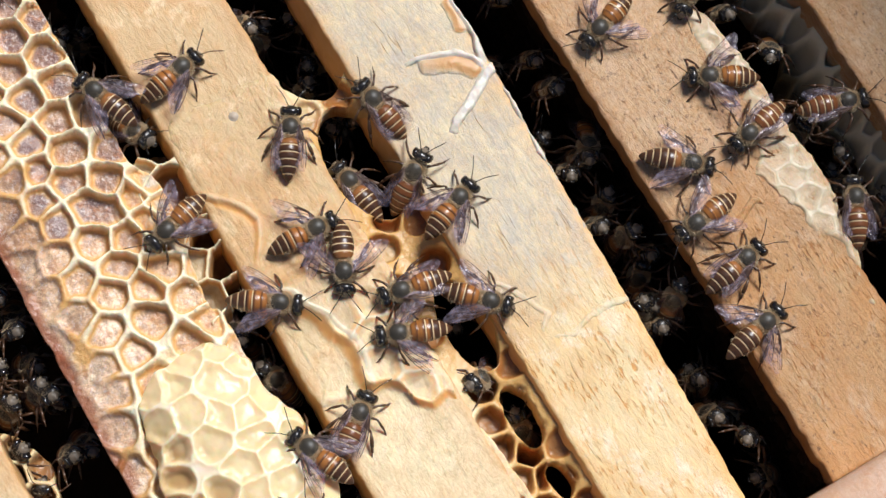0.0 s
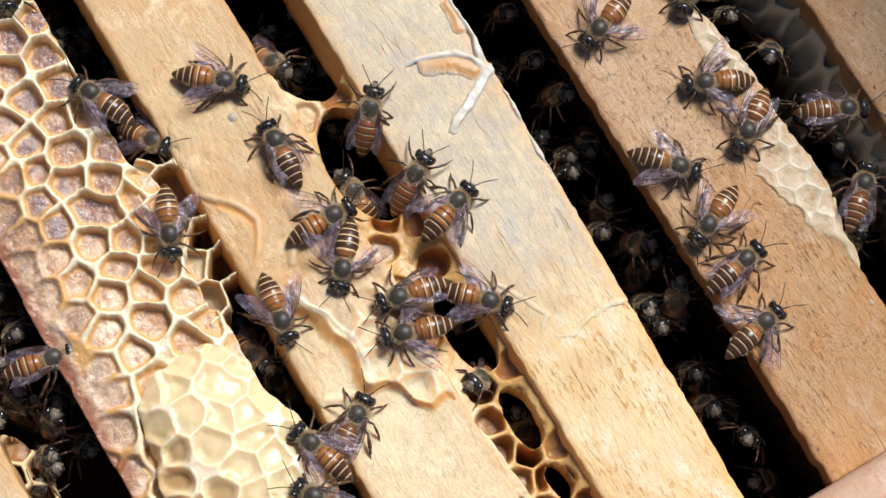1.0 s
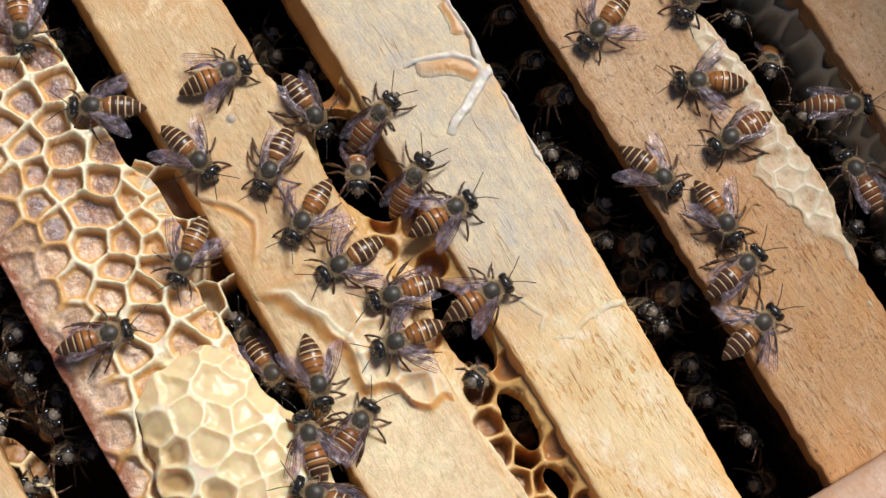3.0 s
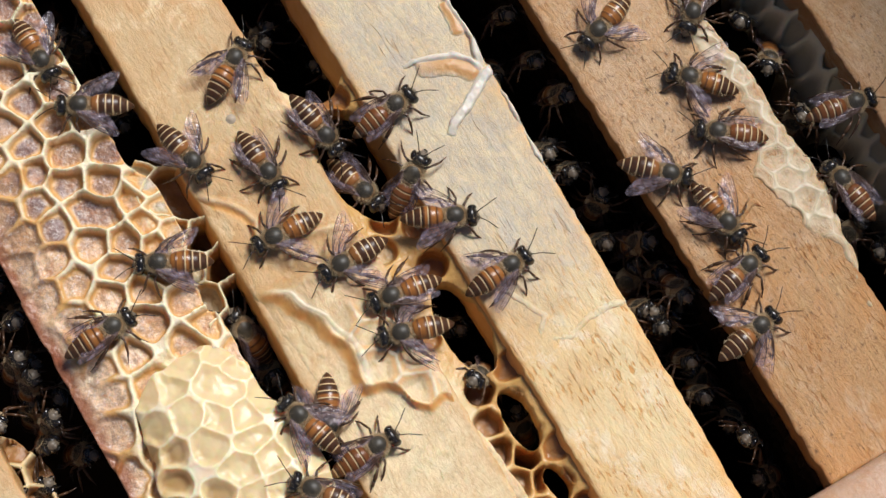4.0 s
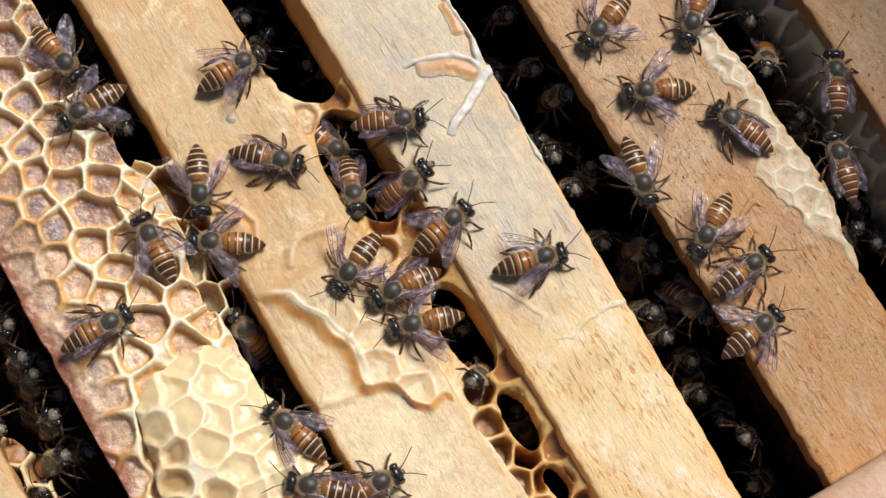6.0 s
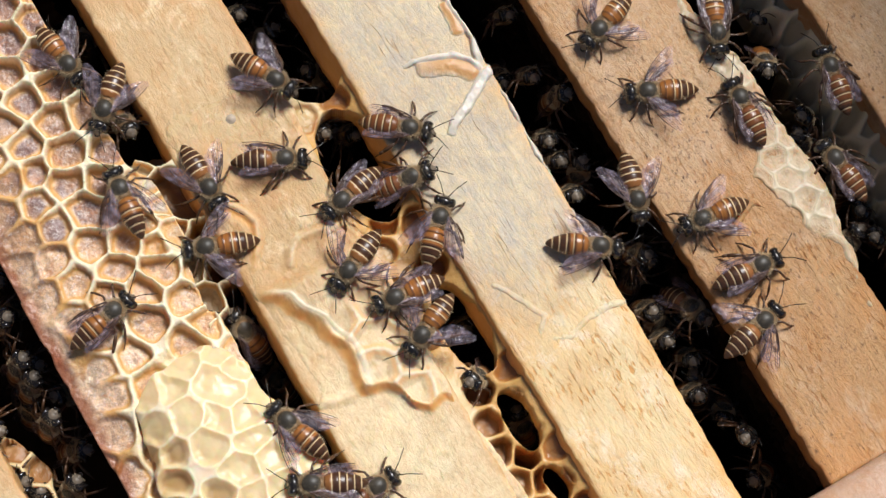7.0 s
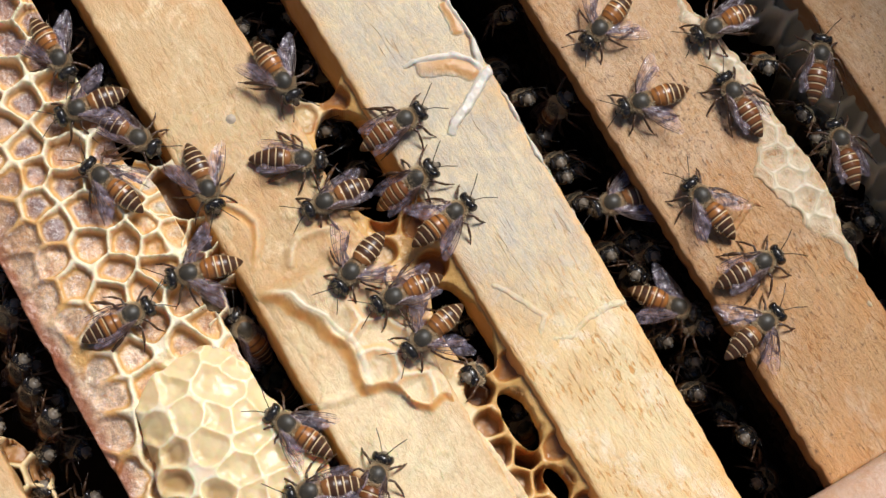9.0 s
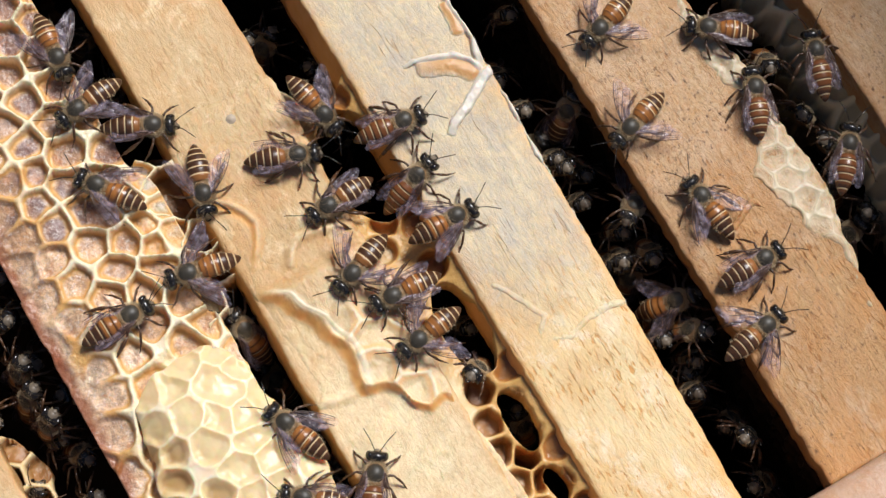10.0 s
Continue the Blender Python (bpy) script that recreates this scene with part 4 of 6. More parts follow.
JOINTS = {"fore": [(2.3, 2.3, 2.6), (3.5, 3.2, 1.1), (4.2, 4.3, 0.12)],
          "mid": [(3.1, 0.1, 2.7), (4.7, -0.8, 1.3), (5.8, -1.8, 0.12)],
          "hind": [(2.9, -2.2, 2.7), (4.0, -4.2, 1.6), (4.9, -6.2, 0.12)]}


def leg_bm(which, side):
    bm = bmesh.new()
    o = Vector(COXAE[which])
    j = [Vector(p) - o for p in JOINTS[which]]
    flip = lambda p: Vector((p.x * side, p.y, p.z))
    wide = 1.55 if which == "hind" else 1.0
    rod(bm, [flip(Vector((0, 0, 0))), flip(j[0] * 0.45 + Vector((0, 0, 0.1))), flip(j[0])], [0.24, 0.29, 0.19], 7)
    rod(bm, [flip(j[0]), flip(j[0].lerp(j[1], 0.6)), flip(j[1])], [0.17, 0.24 * wide, 0.20 * wide], 7)
    rod(bm, [flip(j[1]), flip(j[1].lerp(j[2], 0.35)), flip(j[1].lerp(j[2], 0.4) + Vector((0, 0, -0.05))), flip(j[2])], [0.18 * wide, 0.18 * wide, 0.11, 0.07], 6)
    return bm


def honey_bee(style):
    """A worker bee in parts: head with eyes and feelers, thorax, ringed abdomen, four wings, six legs. It faces +y."""
    colour, wings = style.split("_")
    words = {"orange": "orange-banded", "dark": "dark brown striped", "red": "reddish brown"}[colour]
    pose_words = {"open": "spread", "half": "half-spread", "fold": "folded"}[wings]
    bee = thing("honey_bee", words + " worker bee with " + pose_words + " wings crawling on the hive", "bee", "worker bees")
    bm = bmesh.new()
    ball(bm, (0, 0, 2.55), (1.9, 2.05, 1.75), 20, 14)
    ball(bm, (0, -1.55, 2.9), (1.25, 0.75, 0.95), 14, 8)
    ball(bm, (0, -1.9, 2.2), (0.8, 0.6, 0.8), 10, 7)
    for f in bm.faces:
        c = f.calc_center_median() - Vector((0, 0.1, 2.55))
        f.material_index = 0 if math.hypot(c.x / 1.4, c.y / 1.55) < 1 and c.z > 0 else 2
    fuzz(bm, (0, 0, 2.55), (1.85, 2.0, 1.7), 2500, 0.52, 1, 3, lambda n: n.z > -0.5 and math.hypot(n.x / 0.78, (n.y - 0.05) / 0.78) > 1)
    fuzz(bm, (0, -1.6, 2.9), (1.3, 0.8, 0.95), 420, 0.55, 1, 5, lambda n: n.y < 0.2)
    fuzz(bm, (0, 1.35, 2.4), (1.35, 0.75, 1.2), 260, 0.6, 1, 6, lambda n: n.y > -0.2 and n.z > -0.4)
    fuzz(bm, (0, 0, 2.55), (1.88, 2.03, 1.73), 900, 0.16, 1, 8, lambda n: n.z > 0.3)
    piece("thorax", bm, [CHITIN, HAIR, GOLD], bee, "dark furry thorax")

    bm = bmesh.new()
    ball(bm, (0, 0, 0), (1.62, 0.95, 1.30), 18, 12)
    ball(bm, (0, 0.30, -0.35), (1.05, 0.82, 1.05), 14, 10, 2)
    ball(bm, (0, 0.62, -0.80), (0.62, 0.55, 0.55), 12, 8, 2)
    rod(bm, [(-0.35, 0.7, -1.1), (-0.2, 1.0, -1.5), (0.05, 1.05, -1.7)], [0.22, 0.17, 0.06], 6)
    rod(bm, [(0.35, 0.7, -1.1), (0.2, 1.0, -1.5), (-0.05, 1.05, -1.7)], [0.22, 0.17, 0.06], 6)
    fuzz(bm, (0, 0, 0), (1.6, 0.9, 1.25), 320, 0.35, 1, 4, lambda n: abs(n.x) < 0.6)
    head = piece("head", bm, [BLACK, HAIR, FACE], bee)
    head.matrix_basis = pose(0, 2.95 * MM, 2.45 * MM, 12, 0, 0)
    head.scale = (1.06, 1.06, 1.06)
    for side in (-1, 1):
        bm = bmesh.new()
        ball(bm, (0, 0, 0), (0.48, 0.74, 1.05), 14, 10)
        eye = piece("eye", bm, EYE_BLACK, head)
        eye.matrix_basis = pose(side * 1.28 * MM, 0.12 * MM, 0.12 * MM, 0, side * -14, 0)
        bm = bmesh.new()
        rod(bm, [(0, 0, 0), (side * 0.45, 0.75, 0.35), (side * 0.75, 1.35, 0.45)], [0.085, 0.075, 0.075], 6)
        rod(bm, [(side * 0.75, 1.35, 0.45), (side * 1.15, 1.95, 0.35), (side * 1.75, 2.7, 0.05), (side * 2.2, 3.3, -0.3)], [0.06, 0.08, 0.08, 0.06], 6)
        feeler = piece("antenna", bm, BLACK, head)
        feeler.matrix_basis = pose(side * 0.32 * MM, 0.8 * MM, 0.25 * MM)

    main = {"orange": 0, "dark": 3, "red": 4}[colour]
    ab = piece("abdomen", abdomen_bm(main, 7), [BAND_ORANGE, BAND_PALE, BAND_BLACK, BAND_BROWN, BAND_RED, HAIR, BAND_DARK], bee)
    ab.matrix_basis = pose(0, -2.05 * MM, 2.75 * MM)

    spread = {"open": (50, 42), "half": (31, 25), "fold": (7, 4)}[wings]
    for side in (-1, 1):
        for which, a, ln, wd, y, z in (("forewing", spread[0], 8.2, 2.4, 0.35, 3.75), ("hindwing", spread[1], 5.9, 1.9, -0.55, 3.55)):
            bm = wing_bm(ln, wd, [(0.03, 0.05, 0.10), (0.15, 0.42, 0.065), (0.35, 0.80, 0.06), (0.10, 0.24, 0.055)])
            for v in bm.verts:
                v.co.x *= side
            bmesh.ops.recalc_face_normals(bm, faces=bm.faces[:])
            w = piece(which, bm, [WING, VEIN], bee, "clear veined wing with a violet sheen painted in" if which == "forewing" else "")
            w.matrix_basis = pose(side * 1.35 * MM, y * MM, z * MM, 4, side * (-10 if wings == "fold" else 5), side * a)
        for which in ("fore", "mid", "hind"):
            ob = piece(which + "_leg", leg_bm(which, side), LEG_BROWN, bee)
            c = COXAE[which]
            ob.matrix_basis = pose(side * c[0] * MM, c[1] * MM, c[2] * MM)
    return bee


MODELS = {}


def gait(bee, rows):
    """Alternate tripods of legs while the bee walks or turns."""
    turns = {}
    t, phase = 0.0, 0
    times = [r[0] for r in rows]
    swings = [(0.0, 0.0)]
    while t < 10.0:
        k = max(i for i in range(len(rows) - 1) if times[i] <= t + 1e-6)
        a, b = rows[k], rows[k + 1]
        span = b[0] - a[0]
        pace = math.hypot(b[1] - a[1], b[2] - a[2]) / span + abs(b[4] - a[4]) / span * 0.06
        t = round(t + 0.2, 3)
        if pace > 2.0:
            phase = 1 - phase
            swings.append((t, (1 if phase else -1) * min(18.0, 6 + pace * 1.2)))
        elif swings[-1][1] != 0.0 or t >= 10.0:
            swings.append((t, 0.0))
    if swings[-1][0] < 10.0:
        swings.append((10.0, 0.0))
    for leg in [o for o in bee.children if "_leg" in o.name]:
        p = leg.location.copy()
        side = 1 if p.x > 0 else -1
        tripod = side * (-1 if leg.name.startswith("mid") else 1)
        walk(leg, [(s, pose(p.x, p.y, p.z, 0, 0, a * tripod * side if a else 0)) for s, a in swings])


def crawl(style, rows):
    """Puts one bee on its way. Rows: seconds, x, y, z in millimetres, heading and pitch in degrees."""
    if style in MODELS:
        bee = copy_thing(MODELS[style], pose(0, 0, 0))
        for o in (bee, *bee.children_recursive):
            o.animation_data_clear()
    else:
        bee = MODELS[style] = honey_bee(style)
    walk(bee, [(t, pose(x * MM, y * MM, (z - 0.4) * MM, pitch, 0, head)) for t, x, y, z, head, pitch in rows])
    if max(r[3] for r in rows) > -5:
        gait(bee, rows)


def motions():
    crawl("orange_half", [(0, -23.5, 48.8, 0, -78, 0), (0.5, -22.2, 46.9, 0, -106, 0), (1, -18.2, 43.2, 0, -130, 0), (1.5, -17.9, 43.6, 0, -112, 0), (2, -17.6, 42.8, 0, -123, 0), (2.5, -17.3, 43.4, 0, -116, 0), (4, -14.3, 46, 0, -59, 0), (4.5, -14.1, 46.2, 0, -58, 0), (5, -14.5, 46.7, 0, -49, 0), (5.5, -14.5, 45.6, 0, -65, 0), (6.25, -12.6, 44.4, 0.5, -95, 0), (6.8, -11.0, 42.6, 0.8, -121, 0), (7, -10.3, 38.9, 1, -152, 0), (7.5, -10.5, 37.7, 0.8, -178, 0), (8, -10, 41, 0.6, -196, 0), (8.5, -10.2, 40.6, 0.6, -199, 0), (9, -9.3, 38, 1, -176, 0), (9.5, -5.9, 33.9, -0.4, -160, -5), (10, -6.1, 30.6, -0.8, -166, -12)])
    crawl("dark_half", [(0, -38.4, 51.6, 2, 21, 0), (0.5, -38.5, 51.5, 2, 25, 0), (1, -38.9, 51.7, 2, 25, 0), (1.5, -39.1, 50.8, 2, 41, 0), (2, -40.2, 50.9, 2, 50, 0), (2.5, -39, 49.1, 2, 61, 0), (4, -41.2, 50.9, 2, 61, 0), (4.5, -40.2, 50.3, 2, 58, 0), (5, -39.9, 50.4, 2, 58, 0), (5.5, -43.1, 50.4, 2, 68, 0), (7, -38, 48.1, 2, 133, 0), (7.5, -38.6, 48.6, 2, 99, 0), (8, -38.6, 49.6, 2, 97, 0), (8.5, -42.7, 50.1, 2, 89, 0), (9, -41.8, 50.4, 2, 84, 0), (9.5, -42, 50.2, 2, 86, 0), (10, -41.9, 50.4, 2, 98, 0)])
    crawl("dark_half", [(0, -34.7, 42.4, -4.5, -157, 38), (0.5, -32.6, 42.8, -4.4, -133, 33), (1, -32.7, 40.1, -4.1, -149, 27), (1.5, -33.1, 39.9, -2, -160, 0), (2, -29.4, 36.1, -0.5, -142, 0), (2.5, -28.2, 32.8, 0, -158, 0), (4, -29.3, 33.5, 0, -168, 0), (4.5, -29.7, 32.6, 0, -173, 0), (5, -30.7, 28.7, 0, -202, 0), (5.5, -31.7, 27.9, 0, -212, 0), (7, -29.2, 28.1, 0, -179, 0), (7.5, -29.7, 27.8, 0, -177, 0), (8, -29.2, 28.1, 0, -178, 0), (8.5, -29.4, 28.4, 0, -183, 0), (9, -29.5, 28, 0, -186, 0), (9.5, -29.9, 27.9, 0, -194, 0), (10, -30.5, 27.7, 0, -198, 0)])
    crawl("dark_fold", [(0, -12.8, 30.4, 0, -32, 0), (0.5, -14.5, 29.3, 0, -16, 0), (1, -15.9, 29.8, 0, -1, 0), (1.5, -17.8, 27.6, 0, 42, 0), (2, -18.2, 24.9, 0, 89, 0), (2.5, -18.9, 25.7, 0, 103, 0), (3.25, -19, 25.6, 0, 144, 0), (4, -19.2, 25.6, 0, 185, 0), (4.5, -18, 26, 0, 205, 0), (5, -17.7, 27.3, 0, 221, 0), (5.5, -16.8, 26.4, 0, 222, 0), (7, -15.7, 26.3, 0, 243, 0), (7.5, -11.9, 24.8, 0, 243, 0), (8, -11.9, 24.8, 0, 236, 0), (8.5, -12.3, 24.2, 0, 238, 0), (9, -13.1, 24.7, 0, 238, 0), (9.5, -14.7, 25.6, 0, 231, 0), (10, -13.5, 25.8, 0, 247, 0)])
    crawl("red_fold", [(0, 1.8, 28.5, 0.1, 12, 12), (0.5, 0.3, 27.2, -0.7, -32, 28), (1, 2, 28.1, -0.7, -41, 28), (1.5, 2.1, 27.2, -0.7, -53, 28), (2, 0.9, 26.3, -1.7, -67, 28), (2.5, 1.9, 26.1, -1.7, -71, 28), (4, 5.7, 25.5, 0, -83, 6), (4.5, 5.6, 24.2, 0, -105, 6), (5, 5, 22.6, 0, -124, 6), (5.5, 5.3, 22.5, 0, -111, 6), (7, 5.6, 20.4, 0, -131, 6), (7.5, 6.5, 18.6, 0, -135, 6), (8, 5.6, 19.2, 0, -122, 6), (8.5, 5.6, 19.3, 0, -122, 6), (9, 5.7, 22.3, 0, -87, 6), (9.5, 5.9, 22.3, 0, -89, 6), (10, 5.4, 22.2, 0, -99, 6)])
    crawl("red_fold", [(0, 3, 14.4, -0.7, -59, 30), (1, 3.4, 14, -0.7, -62, 30), (2, 3.3, 13.6, -0.7, -62, 30), (2.5, 3.4, 13.6, -0.7, -62, 30), (4, 3.1, 14.3, -0.7, -59, 30), (5, 3.6, 14, -0.7, -54, 30), (5.5, 2.7, 13.4, -0.7, -68, 30), (7, 2.6, 13, -0.8, -101, 24), (7.5, 3, 12.9, -0.8, -102, 24), (8, 3.2, 12.5, -0.8, -89, 24), (8.5, 3.2, 12.5, -0.8, -89, 24), (10, 3.6, 13.3, -0.8, -74, 24)])
    crawl("orange_half", [(0, 5.9, 5.7, 0, -69, 0), (0.5, 5.4, 5.4, 0, -71, 0), (1.5, 5.7, 5.4, 0, -71, 0), (2, 4.5, 5, 0, -81, 0), (2.5, 5.2, 5.1, 0, -79, 0), (4, 4.2, 3.6, 0, -117, 0), (4.5, 4.4, 3.6, 0, -117, 0), (5, 4.6, 3.4, 0, -117, 0), (5.5, 4.4, 2.8, 0, -102, 0), (7, 1.9, 4.5, 0, -46, 0), (7.5, 1.7, 4, 0, -45, 0), (8, 4.3, 4.4, 0, -75, 0), (8.5, 4.5, 4.1, 0, -81, 0), (9, 4.5, 4.1, 0, -81, 0), (9.5, 4.5, 4.1, 0, -85, 0), (10, 4.4, 3.4, 0, -91, 0)])
    crawl("orange_open", [(0, -17.6, 13, 0, -93, 0), (0.5, -16.8, 13, 0, -97, 0), (1, -13.8, 13.6, 0, -89, 0), (1.5, -13.8, 12.9, 0, -101, 0), (2, -15.9, 13.7, 0, -144, 0), (2.5, -17.4, 15.2, 0, -205, 0), (4, -23.9, 15.3, 0, -272, 0), (4.5, -28.7, 16.5, 0, -279, 0), (5, -32.2, 19, 0, -286, 0), (5.5, -33, 19.8, 0, -302, 0), (7, -34.6, 19.4, 0, -290, 0), (7.5, -35.4, 16.9, 0, -272, 0), (8, -37.2, 17.3, 0, -273, 0), (8.5, -37.5, 17.2, 1, -280, 0), (9, -39.3, 16.4, 2, -285, 0), (9.5, -39.5, 16.2, 2, -282, 0), (10, -39.4, 16.5, 2, -281, 0)])
    crawl("dark_open", [(0, -17.5, 4, 1.3, 153, 0), (0.5, -17.7, 4.7, 1.3, 141, 0), (1, -17.3, 4.5, 1.3, 140, 0), (1.5, -17.1, 4.6, 1.3, 122, 0), (2, -18.2, 4.4, 1.3, 96, 0), (2.5, -17.6, 5.1, 1.3, 94, 0), (4, -16.7, 5.5, 1.3, 91, 0), (4.5, -16.4, 4.9, 1.3, 101, 0), (5, -16, 4.6, 1.3, 108, 0), (5.5, -16.4, 3.5, 1.3, 114, 0), (7, -16.2, 3.9, 1.3, 114, 0), (10, -15.9, 3.1, 1.3, 111, 0)])
    crawl("orange_half", [(0, -29.2, 4.9, 0, -124, 0), (0.5, -29.1, 5, 0, -145, 0), (1, -30.2, 2.1, 0, -188, 0), (1.5, -30.6, -0.8, 0, -189, 0), (2, -29.6, -6.8, 0, -190, 0), (2.5, -29.5, -7.8, 0, -191, 0), (4, -31.7, -16.9, 0, -207, 0), (4.5, -32.3, -18.1, -1, -211, 0), (5, -32.6, -20.4, -8.2, -215, 43), (5.5, -33.2, -22.6, -13.5, -217, 52), (7, -33.3, -23.6, -20.5, -213, 51), (10, -33.3, -23.6, -20.5, -213, 51)])
    crawl("orange_half", [(0, -37.2, -19, 3.6, 22, 0), (0.5, -36.9, -19.5, 3.6, 23, 0), (1, -36.4, -18.4, 3.6, 18, 0), (1.5, -36.8, -16.2, 3.6, -8, 0), (2, -35.1, -16.4, 3.6, -28, 0), (2.5, -35.7, -18.2, 3.6, -27, 0), (4, -35.4, -13.4, 3.6, 18, 0), (4.5, -35.4, -13.4, 3.6, 18, 0), (5, -37.1, -14.7, 3.6, 31, 0), (5.5, -38.2, -13.2, 3.6, 22, 0), (7, -37.5, -13.3, 3.6, 18, 0), (7.5, -37.8, -13.4, 3.6, 22, 0), (8, -38, -13.4, 3.6, 23, 0), (9, -37.8, -13.7, 3.6, 25, 0), (10, -37.9, -13.4, 3.6, 21, 0)])
    crawl("dark_fold", [(0, -42.1, -30.4, 4.5, 6, 0), (0.5, -41.4, -28.4, 4.5, 5, 0), (1, -40.3, -26.3, 4.5, 31, 0), (1.5, -40, -25.9, 4.5, 29, 0), (2.5, -39.5, -25.9, 4.5, 37, 0), (4, -39.5, -25, 4.5, 37, 0), (4.5, -39.6, -23.8, 4.5, 47, 0), (5.5, -39.9, -24.3, 4.5, 46, 0), (7, -39.2, -24.2, 4.5, 62, 0), (7.5, -40, -23.8, 4.5, 69, 0), (8, -40, -24.6, 4.5, 73, 0), (8.5, -40.7, -25.8, 4.5, 71, 0), (9, -40.2, -25.1, 4.5, 71, 0), (9.5, -40.2, -24.2, 4.5, 63, 0), (10, -41.5, -25.5, 4.5, 51, 0)])
    crawl("red_fold", [(0, -26.9, -17.7, 0, -53, 0), (1, -27.3, -17.7, 0, -56, 0), (2.5, -27, -17.7, 0, -56, 0), (4, -26.6, -23.6, 0, -87, 0), (4.5, -25.7, -25.5, 0, -82, 0), (5, -26.2, -26.9, 0, -89, 0), (5.5, -27.8, -28.5, 0, -92, 0), (7, -29.9, -29.4, 0, -85, 0), (7.5, -29.6, -29.6, 0, -54, 0), (8, -28.8, -28.5, 0, -52, 0), (9, -29.1, -27.8, 0, -50, 0), (10, -29.2, -27.5, 0, -36, 0)])
    crawl("orange_fold", [(0, -10.9, -3.5, 1.3, 80, 0), (0.5, -10.7, -3.4, 1.3, 81, 0), (1, -11.6, -4.2, 1.3, 79, 0), (2, -11.3, -3.9, 1.3, 81, 0), (2.5, -11.7, -3.5, 1.3, 77, 0), (4, -12.2, -3.3, 1.3, 81, 0), (4.5, -12, -3.2, 1.3, 77, 0), (5, -10.8, -2.4, 1.3, 82, 0), (5.5, -11.3, -2.3, 1.3, 86, 0), (7, -11.8, -3.9, 1.3, 84, 0), (10, -12, -3.5, 1.3, 87, 0)])
    crawl("orange_open", [(0, -14.9, -9.5, 1.3, 67, 0), (0.5, -14.3, -9.5, 1.3, 70, 0), (1, -14, -9.9, 1.3, 73, 0), (1.5, -14.6, -9.4, 1.3, 72, 0), (2, -14, -9.6, 1.3, 75, 0), (2.5, -16, -10.7, 1.3, 84, 0), (4, -13.9, -9.5, 1.3, 72, 0), (4.5, -13.9, -9.2, 1.3, 65, 0), (5, -13.9, -9.5, 1.3, 67, 0), (5.5, -12.7, -8.7, 1.3, 65, 0), (7, -11.2, -11.6, 1.3, 114, 0), (7.5, -11.3, -12.5, 1.3, 130, 0), (8, -11.8, -12.7, 1.3, 106, 0), (9, -11.3, -12.2, 1.3, 102, 0), (10, -12, -12, 1.3, 99, 0)])
    crawl("orange_half", [(0, 1.3, -12.2, 0, -135, 0), (1, 1.4, -12.1, 0, -135, 0), (1.5, 1.9, -11.9, 0, -132, 0), (2, 1.8, -11.9, 0, -139, 0), (2.5, 1.2, -11.7, 0, -96, 0), (4, 8.1, -8.4, 0, -86, 0), (4.5, 8.4, -8.1, 0, -85, 0), (5, 8.4, -8.5, 0, -91, 0), (5.5, 10.8, -9.3, 0, -102, 0), (5.7, 11.4, -9.4, 0, -101, 0), (6.8, 22.2, -12.4, 0, -122, 0), (7, 22.8, -13.1, 0, -125, 0), (7.5, 26.3, -20.7, -3, -157, 0), (8, 27.8, -21.5, -8.5, -169, 0), (8.5, 27.7, -26, -9.5, -169, 0), (9, 31.2, -27.6, -9.5, -142, 0), (9.5, 33.8, -28.6, -10.6, -135, 27), (10, 33.7, -26.7, -10.9, -106, 34)])
    crawl("dark_fold", [(0, -8.1, -22.3, -5.1, 99, 57), (1, -8, -22.2, -5.1, 100, 58), (4, -7.3, -21.9, -5.3, 108, 65), (5.5, -7.3, -21.9, -5.3, 108, 65), (7, -7.9, -21.7, -5.3, 101, 66), (7.5, -7.7, -19.8, -5.2, 73, 60), (8, -7.8, -19.8, -5.2, 67, 62), (8.5, -7.7, -20.9, -5.3, 94, 65), (9, -7.8, -20.7, -5.3, 91, 65), (10, -7.1, -21, -5.3, 110, 65)])
    crawl("dark_fold", [(0, -7.9, 18.8, -5.5, 9, 0), (0.5, -7.7, 18.8, -5.5, 9, 0), (1, -8.2, 18.7, -6.2, 10, 32), (1.5, -7, 19.6, -6, 22, 40), (1.75, -7.3, 20, -5, 75, 40), (2, -6.8, 20, -3.6, 125, 42), (2.5, -6.8, 19.3, -3.6, 130, 42), (4, -6, 15.3, -4.2, 196, 8), (4.5, -6.6, 16, -4, 198, 10), (5, -7, 15.6, -4.2, 190, 16), (5.5, -7.6, 14.9, -4.2, 183, 22), (6.25, -9.2, 15.3, -2.4, 143, 15), (7, -10.9, 15.3, -0.5, 103, 0), (7.5, -10.7, 16.2, -0.5, 93, 0), (8, -10.4, 15.8, -0.5, 93, 0), (8.5, -11.5, 15.8, -0.5, 89, 0), (9, -13.5, 16.5, -0.5, 87, 0), (9.5, -13.2, 16.4, -0.5, 92, 0), (10, -13.3, 15.6, -0.5, 95, 0)])
